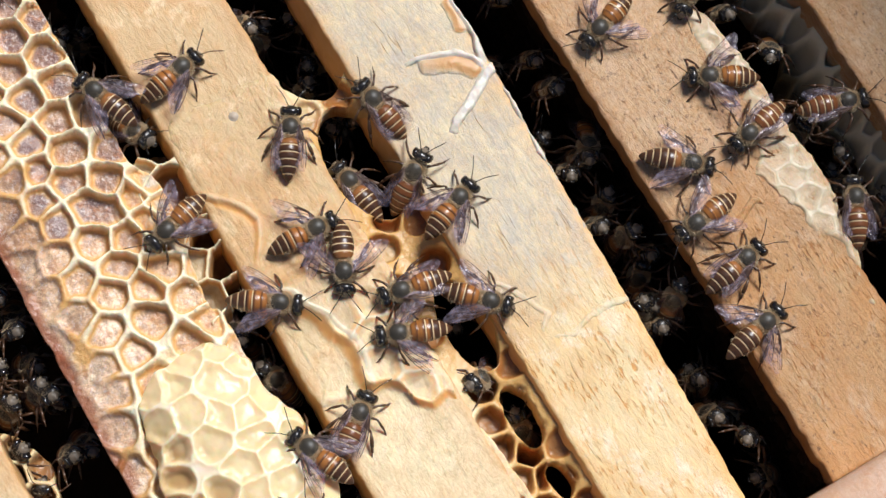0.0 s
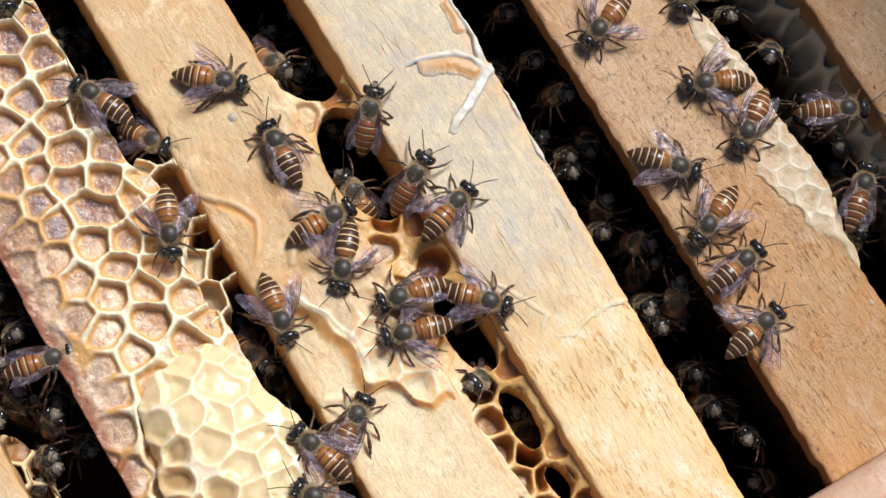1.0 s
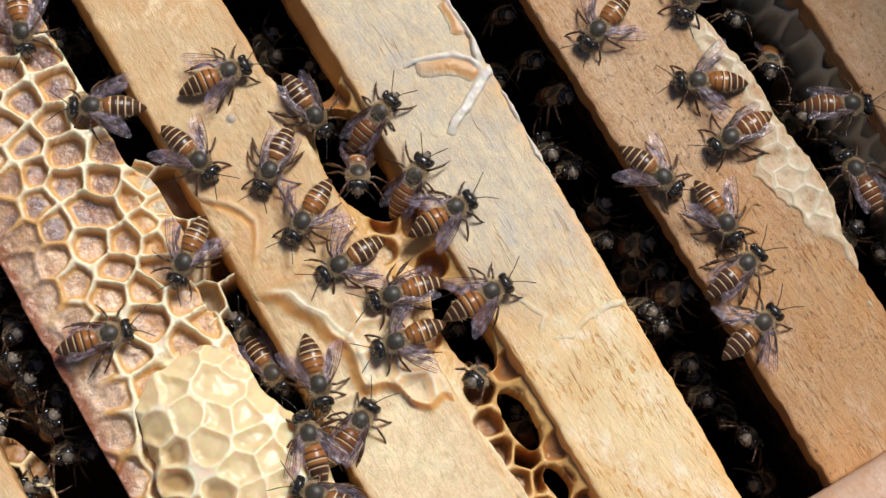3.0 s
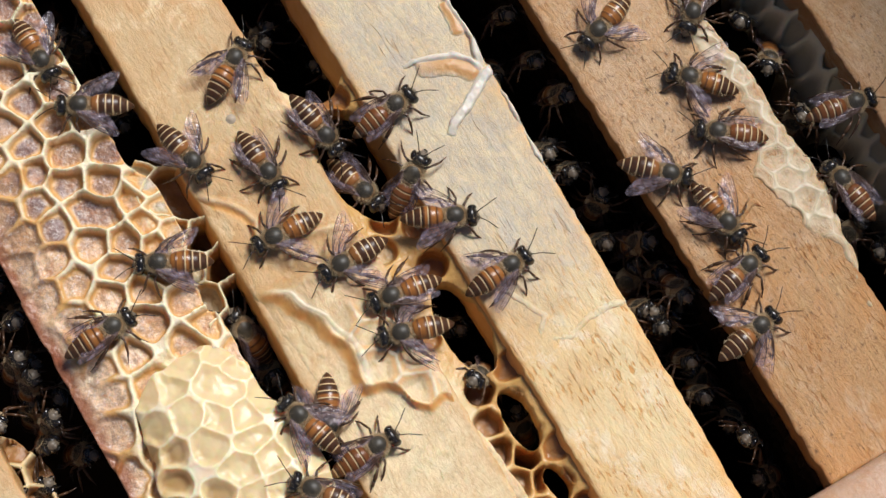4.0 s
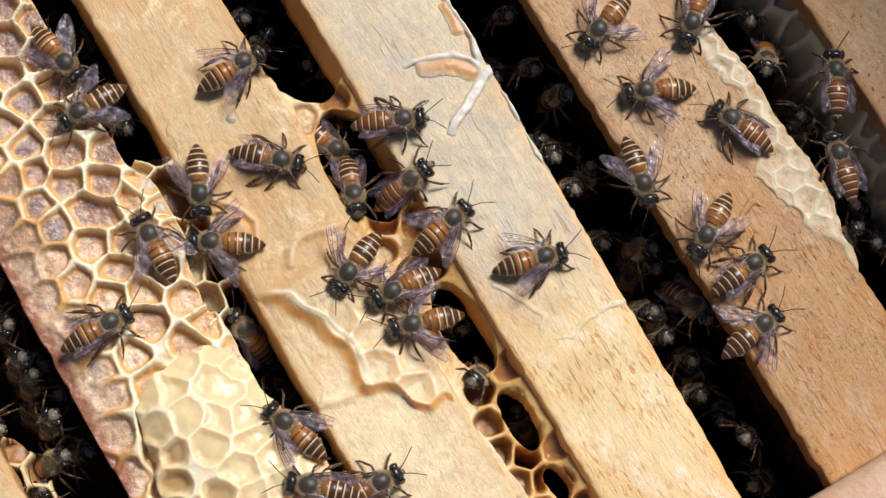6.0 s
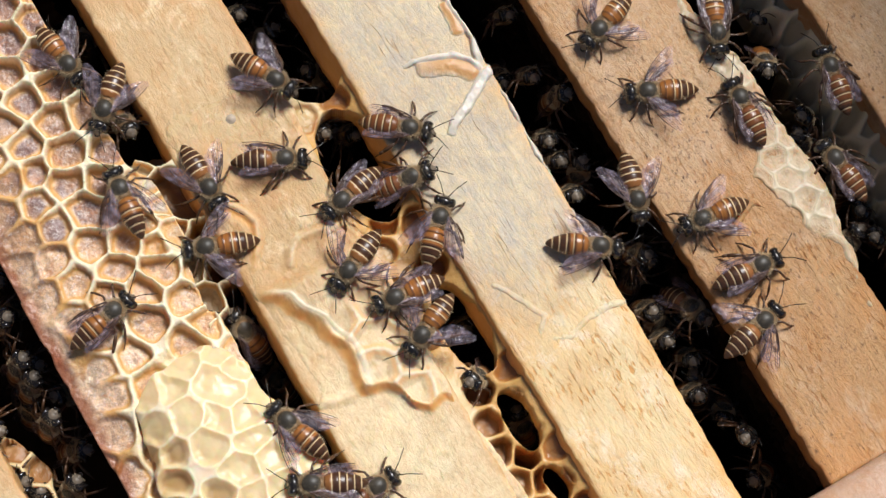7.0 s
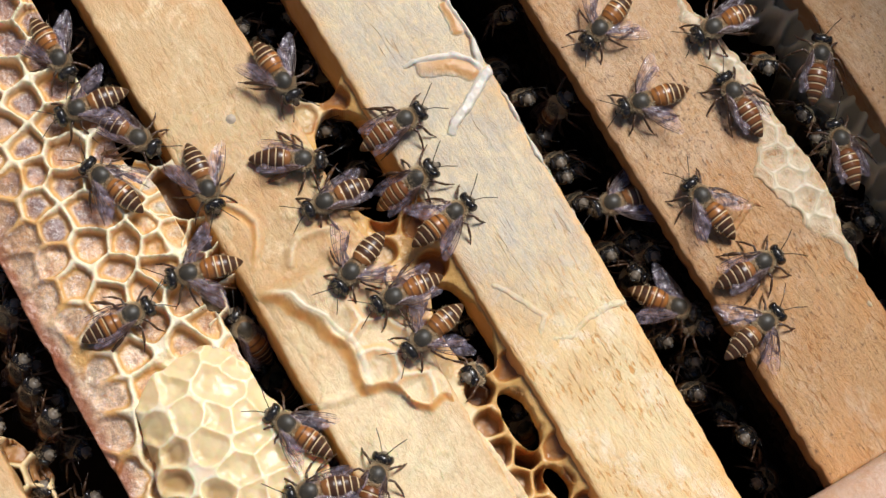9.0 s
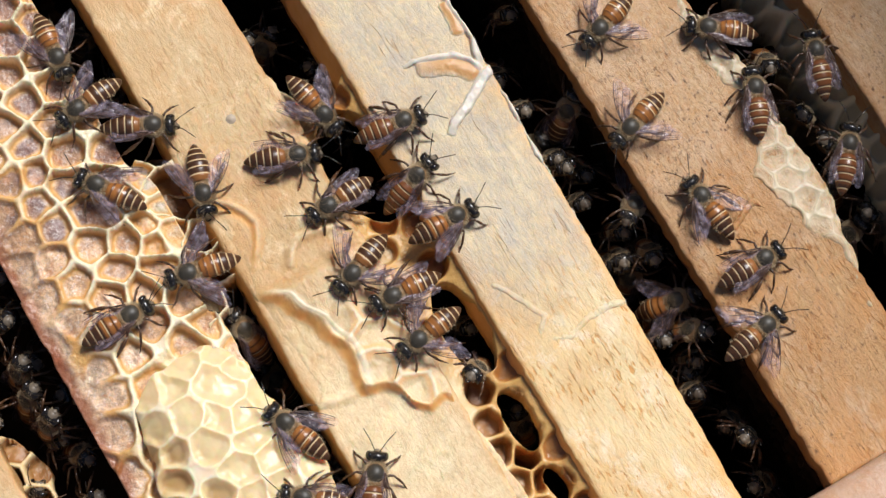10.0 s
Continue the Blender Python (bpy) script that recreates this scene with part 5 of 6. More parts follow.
    crawl("orange_half", [(0, -39.6, 24.4, 2, 106, 0), (0.5, -39.2, 24.7, 2, 138, 0), (1, -39.3, 23.6, 2, 157, 0), (1.5, -38.9, 18.5, 2, 158, 0), (2, -38.3, 17.7, 2, 150, 0), (2.5, -38.1, 17.6, 2, 151, 0), (3.25, -40.4, 19, 2, 107, 0), (4, -42.8, 20.5, 2, 63, 0), (4.5, -42.5, 21.3, 2, 45, 0), (5, -42.2, 23.4, 2, 15, 0), (5.5, -41.8, 23.6, 2, 3, 0), (7, -42.2, 34.7, 2, -5, 0), (7.5, -45.4, 38.8, 2, 26, 0), (8, -46, 38.4, 2, 28, 0), (8.5, -44.6, 39, 2, 19, 0), (9, -43.9, 38.1, 2, 20, 0), (9.5, -43.6, 36.9, 2, 30, 0), (10, -45.3, 37.2, 2, 36, 0)])
    crawl("orange_fold", [(0, -70.4, 18.5, -16.6, -73, 57), (0.5, -68, 16, -12.6, -79, 58), (1, -65.6, 15.7, -2, -101, 0), (1.5, -63.1, 13.6, 0.5, -112, 0), (2, -61.4, 12.5, 2.5, -115, 0), (2.5, -57.9, 13, 2.5, -112, 0), (4, -54.4, 14.6, 2.5, -87, 0), (4.5, -54.3, 14.7, 2.5, -89, 0), (5, -54.7, 14.5, 2.5, -92, 0), (5.5, -54.8, 14.7, 2.5, -94, 0), (7, -53.1, 16.8, 2.5, -78, 0), (7.5, -52.1, 15.2, 2.5, -88, 0), (8, -49.2, 15.6, 2.5, -90, 0), (8.5, -49.1, 15.4, 2.5, -90, 0), (9, -50.8, 14.9, 2.5, -91, 0), (9.5, -51, 14.9, 2.5, -88, 0), (10, -51, 14.9, 2.5, -88, 0)])
    crawl("orange_half", [(0, -44.4, 78.7, 1, 167, 0), (1, -42.8, 75.2, 1, 159, 0), (1.5, -42.7, 72.3, 1, 161, 0), (2, -42.9, 70.1, 1, 161, 0), (2.5, -43.5, 69.4, 1, 157, 0), (4, -42.9, 61.3, 1, 183, 0), (4.5, -40.7, 60.2, 1, 192, 0), (5, -39.8, 59.7, 1, 197, 0), (5.5, -39.8, 59.3, 1, 193, 0), (7, -39.4, 58.4, 1, 189, 0), (7.5, -40.3, 59.8, 1, 186, 0), (8, -39.4, 59.5, 1, 189, 0), (8.5, -40.1, 60.2, 1, 184, 0), (9, -40.3, 60.1, 1, 183, 0), (10, -40.4, 60.4, 1, 176, 0)])
    crawl("dark_fold", [(0, -36.1, 52, -26.5, -180, 53), (2.5, -35.6, 52.1, -26.5, -180, 53), (4, -35, 50.5, -20.6, -174, 59), (5.5, -35.3, 48.2, -13.6, -172, 58), (7, -35.6, 44.9, -5.5, -177, 51), (7.5, -35.6, 44.9, -5.1, -173, 56), (8, -35.2, 44.6, -2, -153, 0), (8.5, -35.2, 44.7, -1.5, -151, 0), (9, -35.3, 41.5, 0, -151, 0), (9.5, -32.7, 41.9, 1, -118, 0), (10, -32.2, 42.1, 1, -117, 0)])
    crawl("dark_fold", [(0, -37.4, 4.2, -8.5, -173, 54), (0.5, -36.8, 1.8, -8.5, -168, 51), (1, -35.9, -1.1, -8, -163, 38), (1.5, -36.5, -0.9, -8.3, -173, 45), (2, -35.2, -1.4, -7.8, -166, 32), (2.5, -35, -4.3, -6.5, -174, 0), (4, -34.6, -3, -14.4, -177, 49), (4.5, -33.8, -1.3, -24.4, -177, 48), (10, -33.6, -0.7, -28.3, -177, 47)])
    crawl("orange_fold", [(0, -36.1, -2.1, -10.3, 23, 45), (0.5, -36, -2.1, -10.3, 23, 45), (1, -35.6, -1, -16.3, 22, 46), (2, -34.8, 0.5, -24.3, 22, 44), (10, -34.5, 0.9, -26.2, 22, 44)])
    crawl("orange_fold", [(0, -34.9, 9.8, -22.7, -3, 63), (1.5, -35.2, 8.3, -14.8, -3, 64), (2, -35.2, 6.8, -9.7, 0, 62), (2.5, -35.7, 7.3, -9.6, 9, 56), (4, -35.7, 7.5, -8, 13, 37), (10, -35.7, 7.5, -8, 13, 37)])
    crawl("orange_open", [(0, 42.4, 19.8, 0, 109, 0), (10, 43, 19.9, 0, 109, 0)])
    crawl("orange_open", [(0, 54.5, 3.1, 0, 61, 0), (0.5, 53.8, 2.7, 0, 66, 0), (1, 53.4, 2.6, 0, 66, 0), (1.5, 53.9, 3, 0, 62, 0), (2, 53.3, 3, 0, 64, 0), (2.5, 52.9, 3, 0, 65, 0), (4, 52, 4.9, 0, 45, 0), (4.5, 50.4, 4.9, 0, 56, 0), (5, 46.4, 5.9, 0, 61, 0), (5.5, 43.9, 6.5, 0, 66, 0), (7, 44.3, 6.2, 0, 65, 0), (7.5, 42.8, 5.8, 0, 71, 0), (8, 43.8, 5.4, 0, 69, 0), (8.5, 43.1, 5.4, 0, 74, 0), (9, 42.2, 5.1, 0, 79, 0), (9.5, 40.6, 3.2, 0, 99, 0), (10, 38.2, 2.1, 0, 107, 0)])
    crawl("red_fold", [(0, 54.9, -9.1, 0, 102, 0), (0.5, 55.9, -7.9, 0, 127, 0), (1, 55.1, -8.5, 0, 124, 0), (1.5, 55, -8.8, 0, 124, 0), (2, 54.7, -8.5, 0, 113, 0), (2.5, 53.5, -8.6, 0, 109, 0), (4, 51, -5.8, 0, 54, 0), (4.5, 51.1, -5.7, 0, 53, 0), (5, 51.5, -5.6, 0, 51, 0), (5.5, 52.6, -5.9, 0, 39, 0), (7, 57.6, -2.7, 0, -3, 0), (7.5, 58.3, -3.3, 0, -6, 0), (8, 58.4, -2.8, 0, -6, 0), (8.5, 57.6, -2.3, 0, 2, 0), (9, 57.2, -1.2, 0, 2, 0), (9.5, 60, -2.2, 0, -23, 0), (10, 60.9, -2.4, 0, -25, 0)])
    crawl("dark_half", [(0, 43.6, -8.7, 0, -130, 0), (0.5, 41.6, -7.6, 0, -137, 0), (1, 41.5, -8, 0, -138, 0), (1.5, 40.7, -7.5, 0, -135, 0), (2, 39.2, -7.7, 0, -158, 0), (2.5, 37.8, -8.3, 0, -169, 0), (4, 39.9, -8.1, 0, -133, 0), (4.5, 39.3, -7.9, 0, -139, 0), (5, 38.1, -7.5, 0, -164, 0), (5.5, 36.5, -7.3, 0, -183, 0), (7, 33.1, -9, -2, -198, 0), (7.5, 32.8, -10, -6.5, -213, 0), (8, 30.3, -5.9, -7.5, -267, 0), (8.5, 30.2, -6.6, -7.5, -275, 0), (9, 30.5, -6.5, -7.5, -280, 0), (9.5, 33, -8.7, -7.6, -244, 27), (10, 32.6, -9.4, -7.7, -236, 28)])
    crawl("orange_half", [(0, 38.5, -18, 0, 97, 0), (0.5, 40.4, -18.5, 0, 109, 0), (1, 40.3, -19.2, 0, 113, 0), (1.5, 40.4, -19.3, 0, 113, 0), (2, 41.3, -20.2, 0, 140, 0), (2.5, 42.7, -20.4, 0, 168, 0), (4, 43.8, -20.3, 0, 188, 0), (4.5, 43.1, -20.6, 0, 192, 0), (5, 40.6, -19.7, 0, 148, 0), (5.5, 39.1, -20.6, 0, 129, 0), (7, 40.4, -17.7, 0, 83, 0), (7.5, 40.4, -15.7, 0, 60, 0), (8, 41.9, -16, 0, 56, 0), (8.5, 43.2, -15.1, 0, 33, 0), (9, 42.4, -14.3, 0, 8, 0), (10, 42.4, -14.2, 0, 7, 0)])
    crawl("dark_fold", [(0, 42.7, -27.3, 0, -79, 0), (2.5, 42.7, -27.8, 0, -80, 0), (4, 43, -28.3, 0, -78, 0), (5.5, 43.3, -28.3, 0, -79, 0), (7, 44.9, -29.4, 0, -95, 0), (8.5, 44.8, -29.6, 0, -97, 0), (9.5, 45.9, -28.7, 0, -88, 0), (10, 45.9, -28.7, 0, -89, 0)])
    crawl("dark_open", [(0, 39.7, -38.3, 0, -78, 0), (2.5, 39.8, -38, 0, -78, 0), (4, 39.1, -38.2, 0, -81, 0), (5.5, 39.4, -38.3, 0, -82, 0), (7, 40.1, -37.8, 0, -78, 0), (10, 40, -38.6, 0, -80, 0)])
    crawl("orange_fold", [(0, 59.1, 17.8, 0, 134, 0), (2.5, 59.6, 17.9, 0, 134, 0), (4, 58.8, 14.6, 0, 130, 0), (5, 58.2, 15.3, 0, 122, 0), (5.5, 57.5, 14.9, 0, 126, 0), (7, 60.5, 9.2, 0, 155, 0), (7.5, 62.8, 9.1, 0, 169, 0), (8, 59.6, 11, 0, 139, 0), (8.5, 59.3, 10.6, 0, 114, 0), (9, 60.4, 10.4, 0, 88, 0), (9.5, 59.7, 11, 0, 56, 0), (10, 59.6, 10.9, 0, 54, 0)])
    crawl("orange_fold", [(0, 69.1, 2.5, -10.6, 134, 58), (1, 69.3, 2.6, -10.6, 130, 57), (2, 68.4, 0.2, -10.4, 140, 50), (4, 68.6, 1.5, -10.4, 133, 48), (5.5, 68.4, 1.8, -10.3, 134, 45), (7, 68, 1, -10.5, 147, 53), (7.5, 68.2, 2.4, -10.7, 89.5, 61), (8, 68.4, 3.7, -10.9, 32, 69), (8.25, 68.2, 2.2, -10.9, 88.5, 67), (8.5, 68, 0.8, -10.8, 145, 65), (10, 68.6, 0.8, -10.7, 153, 59)])
    crawl("red_fold", [(0, 73.6, -12.2, -1.5, -108, 0), (1.5, 72.9, -13.5, -1.5, -119, 0), (2.5, 74, -13, -1.5, -122, 0), (4, 75.3, -12.9, -1.5, -101, 0), (4.5, 75.9, -11.8, -1.5, -85, 0), (5, 75.9, -8.3, -1.5, -43, 0), (5.5, 75.6, -6.8, -1.5, -34, 0), (7, 75, -5.3, -1.5, -10, 0), (7.5, 74.1, -3.5, -1.5, 0, 0), (8, 75.3, -3.8, -1.5, -16, 0), (8.5, 74.8, -3.1, -1.5, -30, 0), (9, 74.7, -2.7, -1.5, -41, 0), (9.5, 73.9, -2.3, -1.5, -29, 0), (10, 74.4, -1.6, -1.5, -20, 0)])
    crawl("red_fold", [(0, 65.5, -27.4, -2, -28, 0), (0.5, 68.9, -26.4, -2, -45, 0), (1, 68.4, -26, -2, -49, 0), (2, 68.7, -24.3, -2, -12, 0), (2.5, 69.5, -23.1, -2, -6, 0), (4, 65.8, -23.3, -2, 9, 0), (4.5, 65.5, -22, -2, 1, 0), (5, 65.6, -20.9, -2, -3, 0), (5.5, 68.1, -19, -2, -21, 0), (7, 66.8, -19.7, -2, 6, 0), (7.5, 66.7, -17.1, -2, 3, 0), (8, 68.5, -18.5, -2, -19, 0), (8.5, 69.8, -17.6, -2, -24, 0), (9, 69.5, -17.3, -2, -13, 0), (9.5, 69.2, -17.1, -2, -14, 0), (10, 70.4, -18.7, -2, -40, 0)])
    crawl("dark_fold", [(0, 68.2, -9.5, -11.9, 100, 71), (10, 68.4, -9.1, -11.9, 100, 71)])
    crawl("dark_fold", [(0, 70.6, -17.8, -13.9, 87, 74), (2.5, 71.9, -16.6, -13.9, 100, 70), (4, 70.1, -21.7, -18.9, 94, 72), (10, 71, -29, -19, 96, 78)])
    crawl("dark_fold", [(0, 74.5, -28.4, -13.6, -7, 57), (0.5, 76, -25.2, -13.6, -12, 55), (1.5, 72.5, -31, -16.2, 43, 64.5), (2.5, 69, -36.9, -18.9, 98, 74), (10, 70.6, -29.3, -16.9, 93, 72)])
    crawl("dark_fold", [(0, 33.4, -24.6, -10.6, -56, 57), (1, 33.6, -24.2, -10.6, -41, 58), (1.5, 33.9, -24, -10.6, -40, 56), (2, 35.4, -24.4, -10.8, -106, 67), (2.5, 35.1, -25.9, -10.7, -100, 62), (3.25, 34.2, -26.3, -10.6, -141, 58), (4, 33.4, -26.7, -10.5, -182, 54), (5.5, 34.2, -29.8, -9.8, -173, 32), (7, 33.9, -30.6, -10, -168, 37), (8.5, 33.5, -32.5, -10.4, -159, 50), (10, 33.2, -33.6, -10.6, -138, 55)])
    crawl("dark_fold", [(0, 33, -12.2, -12.9, -98, 71), (0.5, 32.5, -13.5, -12.9, -108, 71), (1, 33.4, -15.8, -12.7, -143, 62), (2.5, 33.6, -15.6, -12.8, -128, 65), (4, 34.2, -15.4, -12.8, -131, 66), (5.5, 34.3, -15.9, -12.8, -127, 64), (7, 32.7, -17.5, -12.9, -145, 70), (8, 34.2, -17.7, -12.9, -150, 74), (8.5, 33.8, -18.3, -12.9, -155, 73), (10, 32.6, -18.4, -12.7, -198, 60)])
    crawl("dark_fold", [(0, 33, -3, -14.9, -55, 76), (2.5, 32.4, -5, -15, -75, 80), (4, 32.8, -2.5, -14.9, -61, 76), (5.5, 33.4, 1.3, -14.9, -61, 76), (7, 32.6, 4.4, -14.9, -50, 75), (7.5, 30.2, 0.8, -14.9, -111.5, 75), (8, 27.7, -2.9, -14.9, -173, 75), (10, 28, -4.3, -14.9, -173, 75)])
    crawl("dark_fold", [(0, 26.9, -22.6, -13.9, -2, 71), (1, 27.1, -24.4, -14, -4, 77), (4, 27.6, -24.5, -14, 19, 79), (7, 27.9, -24.3, -14, 5, 79), (8, 27.8, -21.7, -13.9, 57, 75.3), (9, 27.8, -19.1, -13.9, 109, 71.7), (10, 27.7, -16.5, -13.8, 161, 68)])
    crawl("dark_fold", [(0, 33.5, 15.4, -10.9, -162, 70), (1, 34.7, 13.9, -10.8, -151, 67), (2.5, 34.6, 13.8, -10.8, -155, 64), (4, 35, 13.8, -10.8, -156, 65), (7, 35.5, 14.3, -10.9, -127, 72), (8.5, 35, 14.1, -10.9, -112, 71), (9.5, 35.4, 14.3, -10.8, -66, 65), (10, 35.6, 13.8, -10.5, -58, 52)])
    crawl("dark_fold", [(0, 34.6, 35.3, -14.9, 171, 71), (1, 34.2, 32.4, -14.9, 175, 74), (10, 34.5, 32.2, -14.9, 177, 75)])
    crawl("orange_fold", [(0, 32.5, 4, -13, 150, 37), (0.5, 33.3, 4.8, -15.5, 152, 51), (1.5, 34.4, 5.2, -18.5, 149, 54), (4, 27.7, 1.7, -16.9, 164, 72), (7, 27.9, 8.9, -14.9, 156, 70), (8, 27.8, 8.7, -13.9, 175, 74), (8.5, 27.8, 5.8, -13.9, 175, 74), (9.5, 27.6, 3.5, -13.9, 175, 74), (10, 28.2, 2.6, -13.9, 175, 74)])
    crawl("dark_fold", [(0, 28.2, -53.6, -12.9, 113, 76), (2.5, 28.6, -53.1, -12.9, 101, 76), (10, 28.5, -52.8, -12.9, 102, 75)])
    crawl("orange_fold", [(0, 27.4, -48.3, -13.9, -166, 71), (1.5, 28.1, -45.9, -15.8, -180, 68), (4, 28, -44.2, -15.9, -189, 73), (7, 27.1, -43.5, -14.9, -185, 75), (10, 27.3, -43.2, -15, -181, 77)])
    crawl("dark_fold", [(0, 27.5, 1.4, -14.9, 156, 70), (0.5, 28.2, 1.5, -14.9, 167, 72), (4, 28.7, 1.7, -14.9, 167, 72), (7, 27.1, -2.2, -14.9, 171, 72), (10, 27.9, 4.9, -14.9, 175, 74)])
    crawl("dark_fold", [(0, 27.7, -9.7, -14.9, -178, 73), (4, 27.3, -12.5, -14.9, -185, 74), (7, 26.9, -11.8, -14.9, -185, 69), (10, 26.9, -16.5, -14.9, -185, 69)])
    crawl("dark_fold", [(0, 27.3, -30, -14.9, 175, 69), (4, 27.9, -29.8, -14.9, 175, 69), (7, 27.8, -32.5, -14.9, 188, 72), (10, 27.4, -32.2, -14.9, 188, 72)])
    crawl("dark_fold", [(0, -68.7, 22.6, -7.9, -167, 73), (0.5, -68.6, 22.3, -7.9, -161, 73), (1.5, -68.6, 22.2, -7.9, -158, 75), (2.5, -68.3, 21.9, -7.9, -147, 75), (4, -67.4, 24.2, -7.9, -165, 74), (5.5, -68.1, 24.6, -7.9, -111, 74), (7, -67.4, 26.5, -8.0, -110, 77), (7.5, -67.0, 26.7, -7.9, -100, 74), (8, -66.1, 26.1, -7.7, -110, 62), (8.5, -66.8, 27.9, -7.9, -77, 69), (9, -66.2, 28.3, -7.8, -73, 64), (9.5, -67.0, 26.3, -7.9, -133, 69), (10, -68.2, 25.4, -7.9, -143, 73)])
    crawl("dark_fold", [(0, -72.9, 20.5, -8.9, -83, 75), (1, -72.6, 20.8, -8.9, -76, 73), (4, -69.2, 20.3, -8.9, -78, 73), (7, -68.6, 19.9, -8.9, -76, 73), (10, -68.9, 19.5, -8.9, -68, 73)])
    crawl("dark_fold", [(0, -68.7, 14.4, -8.9, -71, 72), (0.5, -68.7, 14.0, -8.8, -72, 66), (1, -71.0, 13.8, -14.9, -68, 72), (10, -70.7, 15.0, -16.9, -62, 74)])
    crawl("dark_fold", [(0, -68.5, 10.2, -7.9, -154, 72), (0.5, -68.7, 9.4, -7.9, -112, 73.5), (1, -68.7, 8.6, -7.9, -70, 75), (10, -68.7, 8.9, -7.9, -71, 75)])
    crawl("dark_fold", [(0, -76.3, 6.4, -10.9, -85, 74), (1, -73.2, 2.2, -10.8, -131.5, 68.5), (2, -69.9, -2.0, -10.7, -178, 63), (4, -71.9, 3.7, -10.9, -152, 73), (5, -71.1, 1.7, -10.8, -151, 68), (5.5, -71.6, 3.1, -10.6, -128, 57), (7, -71.0, -2.3, -10.8, -65, 68), (10, -68.9, -6.5, -10.9, -74, 71)])
    crawl("orange_fold", [(0, -77.7, 14.9, -12.8, -157, 67), (2, -78.9, 9.8, -7.8, -172, 67), (4, -78.1, 10.3, -7.9, -160, 69), (7, -77.9, 9.8, -7.9, -127, 71), (10, -77.9, 11.1, -7.9, -134, 72)])
    crawl("dark_fold", [(0, -36.5, 70.2, -16.8, -51, 66), (10, -36.1, 70.3, -16.8, -50, 67)])
    crawl("dark_fold", [(0, -8.6, 52.3, -10.6, -157, 55), (0.5, -7.5, 49.3, -10.5, -151, 54), (1, -7.6, 43, -7.9, -161, 35), (1.5, -6.6, 37.5, -3, -168, 12), (2, -5.2, 33.9, -0.5, -167, -6), (2.5, -7.2, 32.4, -0.5, -174, -8), (4, -7.7, 27.2, -0.3, -168, -14), (4.5, -5.9, 26, -0.8, -151, -16), (5, -7.2, 26.1, -2.5, -153, -22), (5.5, -6.2, 24.1, -5.5, -156, -20), (7, -5.8, 29.5, -11.9, -160, 60), (10, -5, 29.6, -12, -166, 65)])
    crawl("dark_fold", [(0, -5.8, 30.1, -15, 110, 77), (1.5, -5.3, 30.1, -15, 115, 78), (4, -3.3, 32.4, -25, 83, 77), (10, -3.3, 32.4, -25, 83, 77)])
    crawl("dark_fold", [(0, -2.3, 41.3, -17.9, -67, 74), (3.5, -4.7, 49.2, -17.9, -116.5, 71.5), (7, -7.1, 57.2, -17.9, -166, 69), (10, -8.1, 52, -17.9, -166, 73)])
    crawl("orange_fold", [(0, -3, -30, -12.4, -10, 49), (2, -1.3, -28.4, -16.7, -2, 61), (10, -0.8, -28.2, -18.7, -2, 60)])
    crawl("dark_fold", [(0, -3.1, -12.1, -16.9, -166, 74), (10, -0.7, -13.4, -16.9, -184, 74)])
    crawl("dark_fold", [(0, 33.1, 22.2, -13.9, 171, 71), (4, 33.8, 22.2, -13.9, 172, 70), (10, 27.1, 15.3, -13.9, 171, 72)])
    crawl("dark_fold", [(0, 31.2, 2.5, -14.9, 175, 74), (4, 27.1, 6.7, -14.9, 178, 71), (10, 31.5, 0.3, -17.9, 175, 74)])
    crawl("dark_fold", [(0, 32.7, -18.2, -15.9, 175, 74), (4, 33.6, -21.6, -15.9, 188, 72), (10, 31.5, -12.2, -15.9, 182, 73)])
    crawl("dark_fold", [(0, 28.1, -26, -14.9, 178, 71), (5, 27.2, -26.4, -14.9, 182, 73), (10, 32.3, -28.1, -14.9, 188, 72)])
    crawl("dark_fold", [(0, 28.9, -41.2, -16.9, -178, 74), (5, 29.6, -37.4, -16.9, -189, 72), (10, 30.4, -38.1, -16.9, -185, 75)])
    crawl("orange_fold", [(0, -68.7, 29.4, -9.9, -165, 74), (4, -67.3, 31.8, -9.9, -156, 74), (10, -66.0, 33.2, -9.9, -150, 71)])
    crawl("dark_fold", [(0, -74.3, 14.5, -9.9, -68, 73), (5, -68.3, 17.0, -9.9, -68, 73), (10, -69.7, 14.6, -9.9, -73, 71)])
    crawl("dark_fold", [(0, -70.2, 0.0, -10.9, -153, 74), (5, -80.1, 0.3, -10.9, -85, 74), (10, -70.0, 4.4, -14.9, -153, 73)])
    crawl("dark_fold", [(0, 70.2, -9.8, -13.9, -65, 72), (4, 71.5, -7, -13.9, -58, 73), (7, 67.5, -10.4, -13.8, 8, 68), (8.5, 68.6, -12.4, -13.9, 47.5, 71), (10, 69.8, -14.4, -13.9, 87, 74)])
    crawl("dark_fold", [(0, 68.6, 12.9, -14.9, -179, 72), (5, 70.2, 11, -14.9, -240, 69), (10, 78.1, 9.4, -17.9, -179, 72)])
    crawl("dark_fold", [(0, -0.2, 28.9, -15.9, -177, 73), (5, 0.6, 29.6, -15.9, -171, 71), (10, -5, 16.4, -15.9, -187, 72)])
    crawl("dark_fold", [(0, -38.1, 67.5, -16.9, -170, 71), (10, -36.8, 67.9, -16.9, -171, 71)])
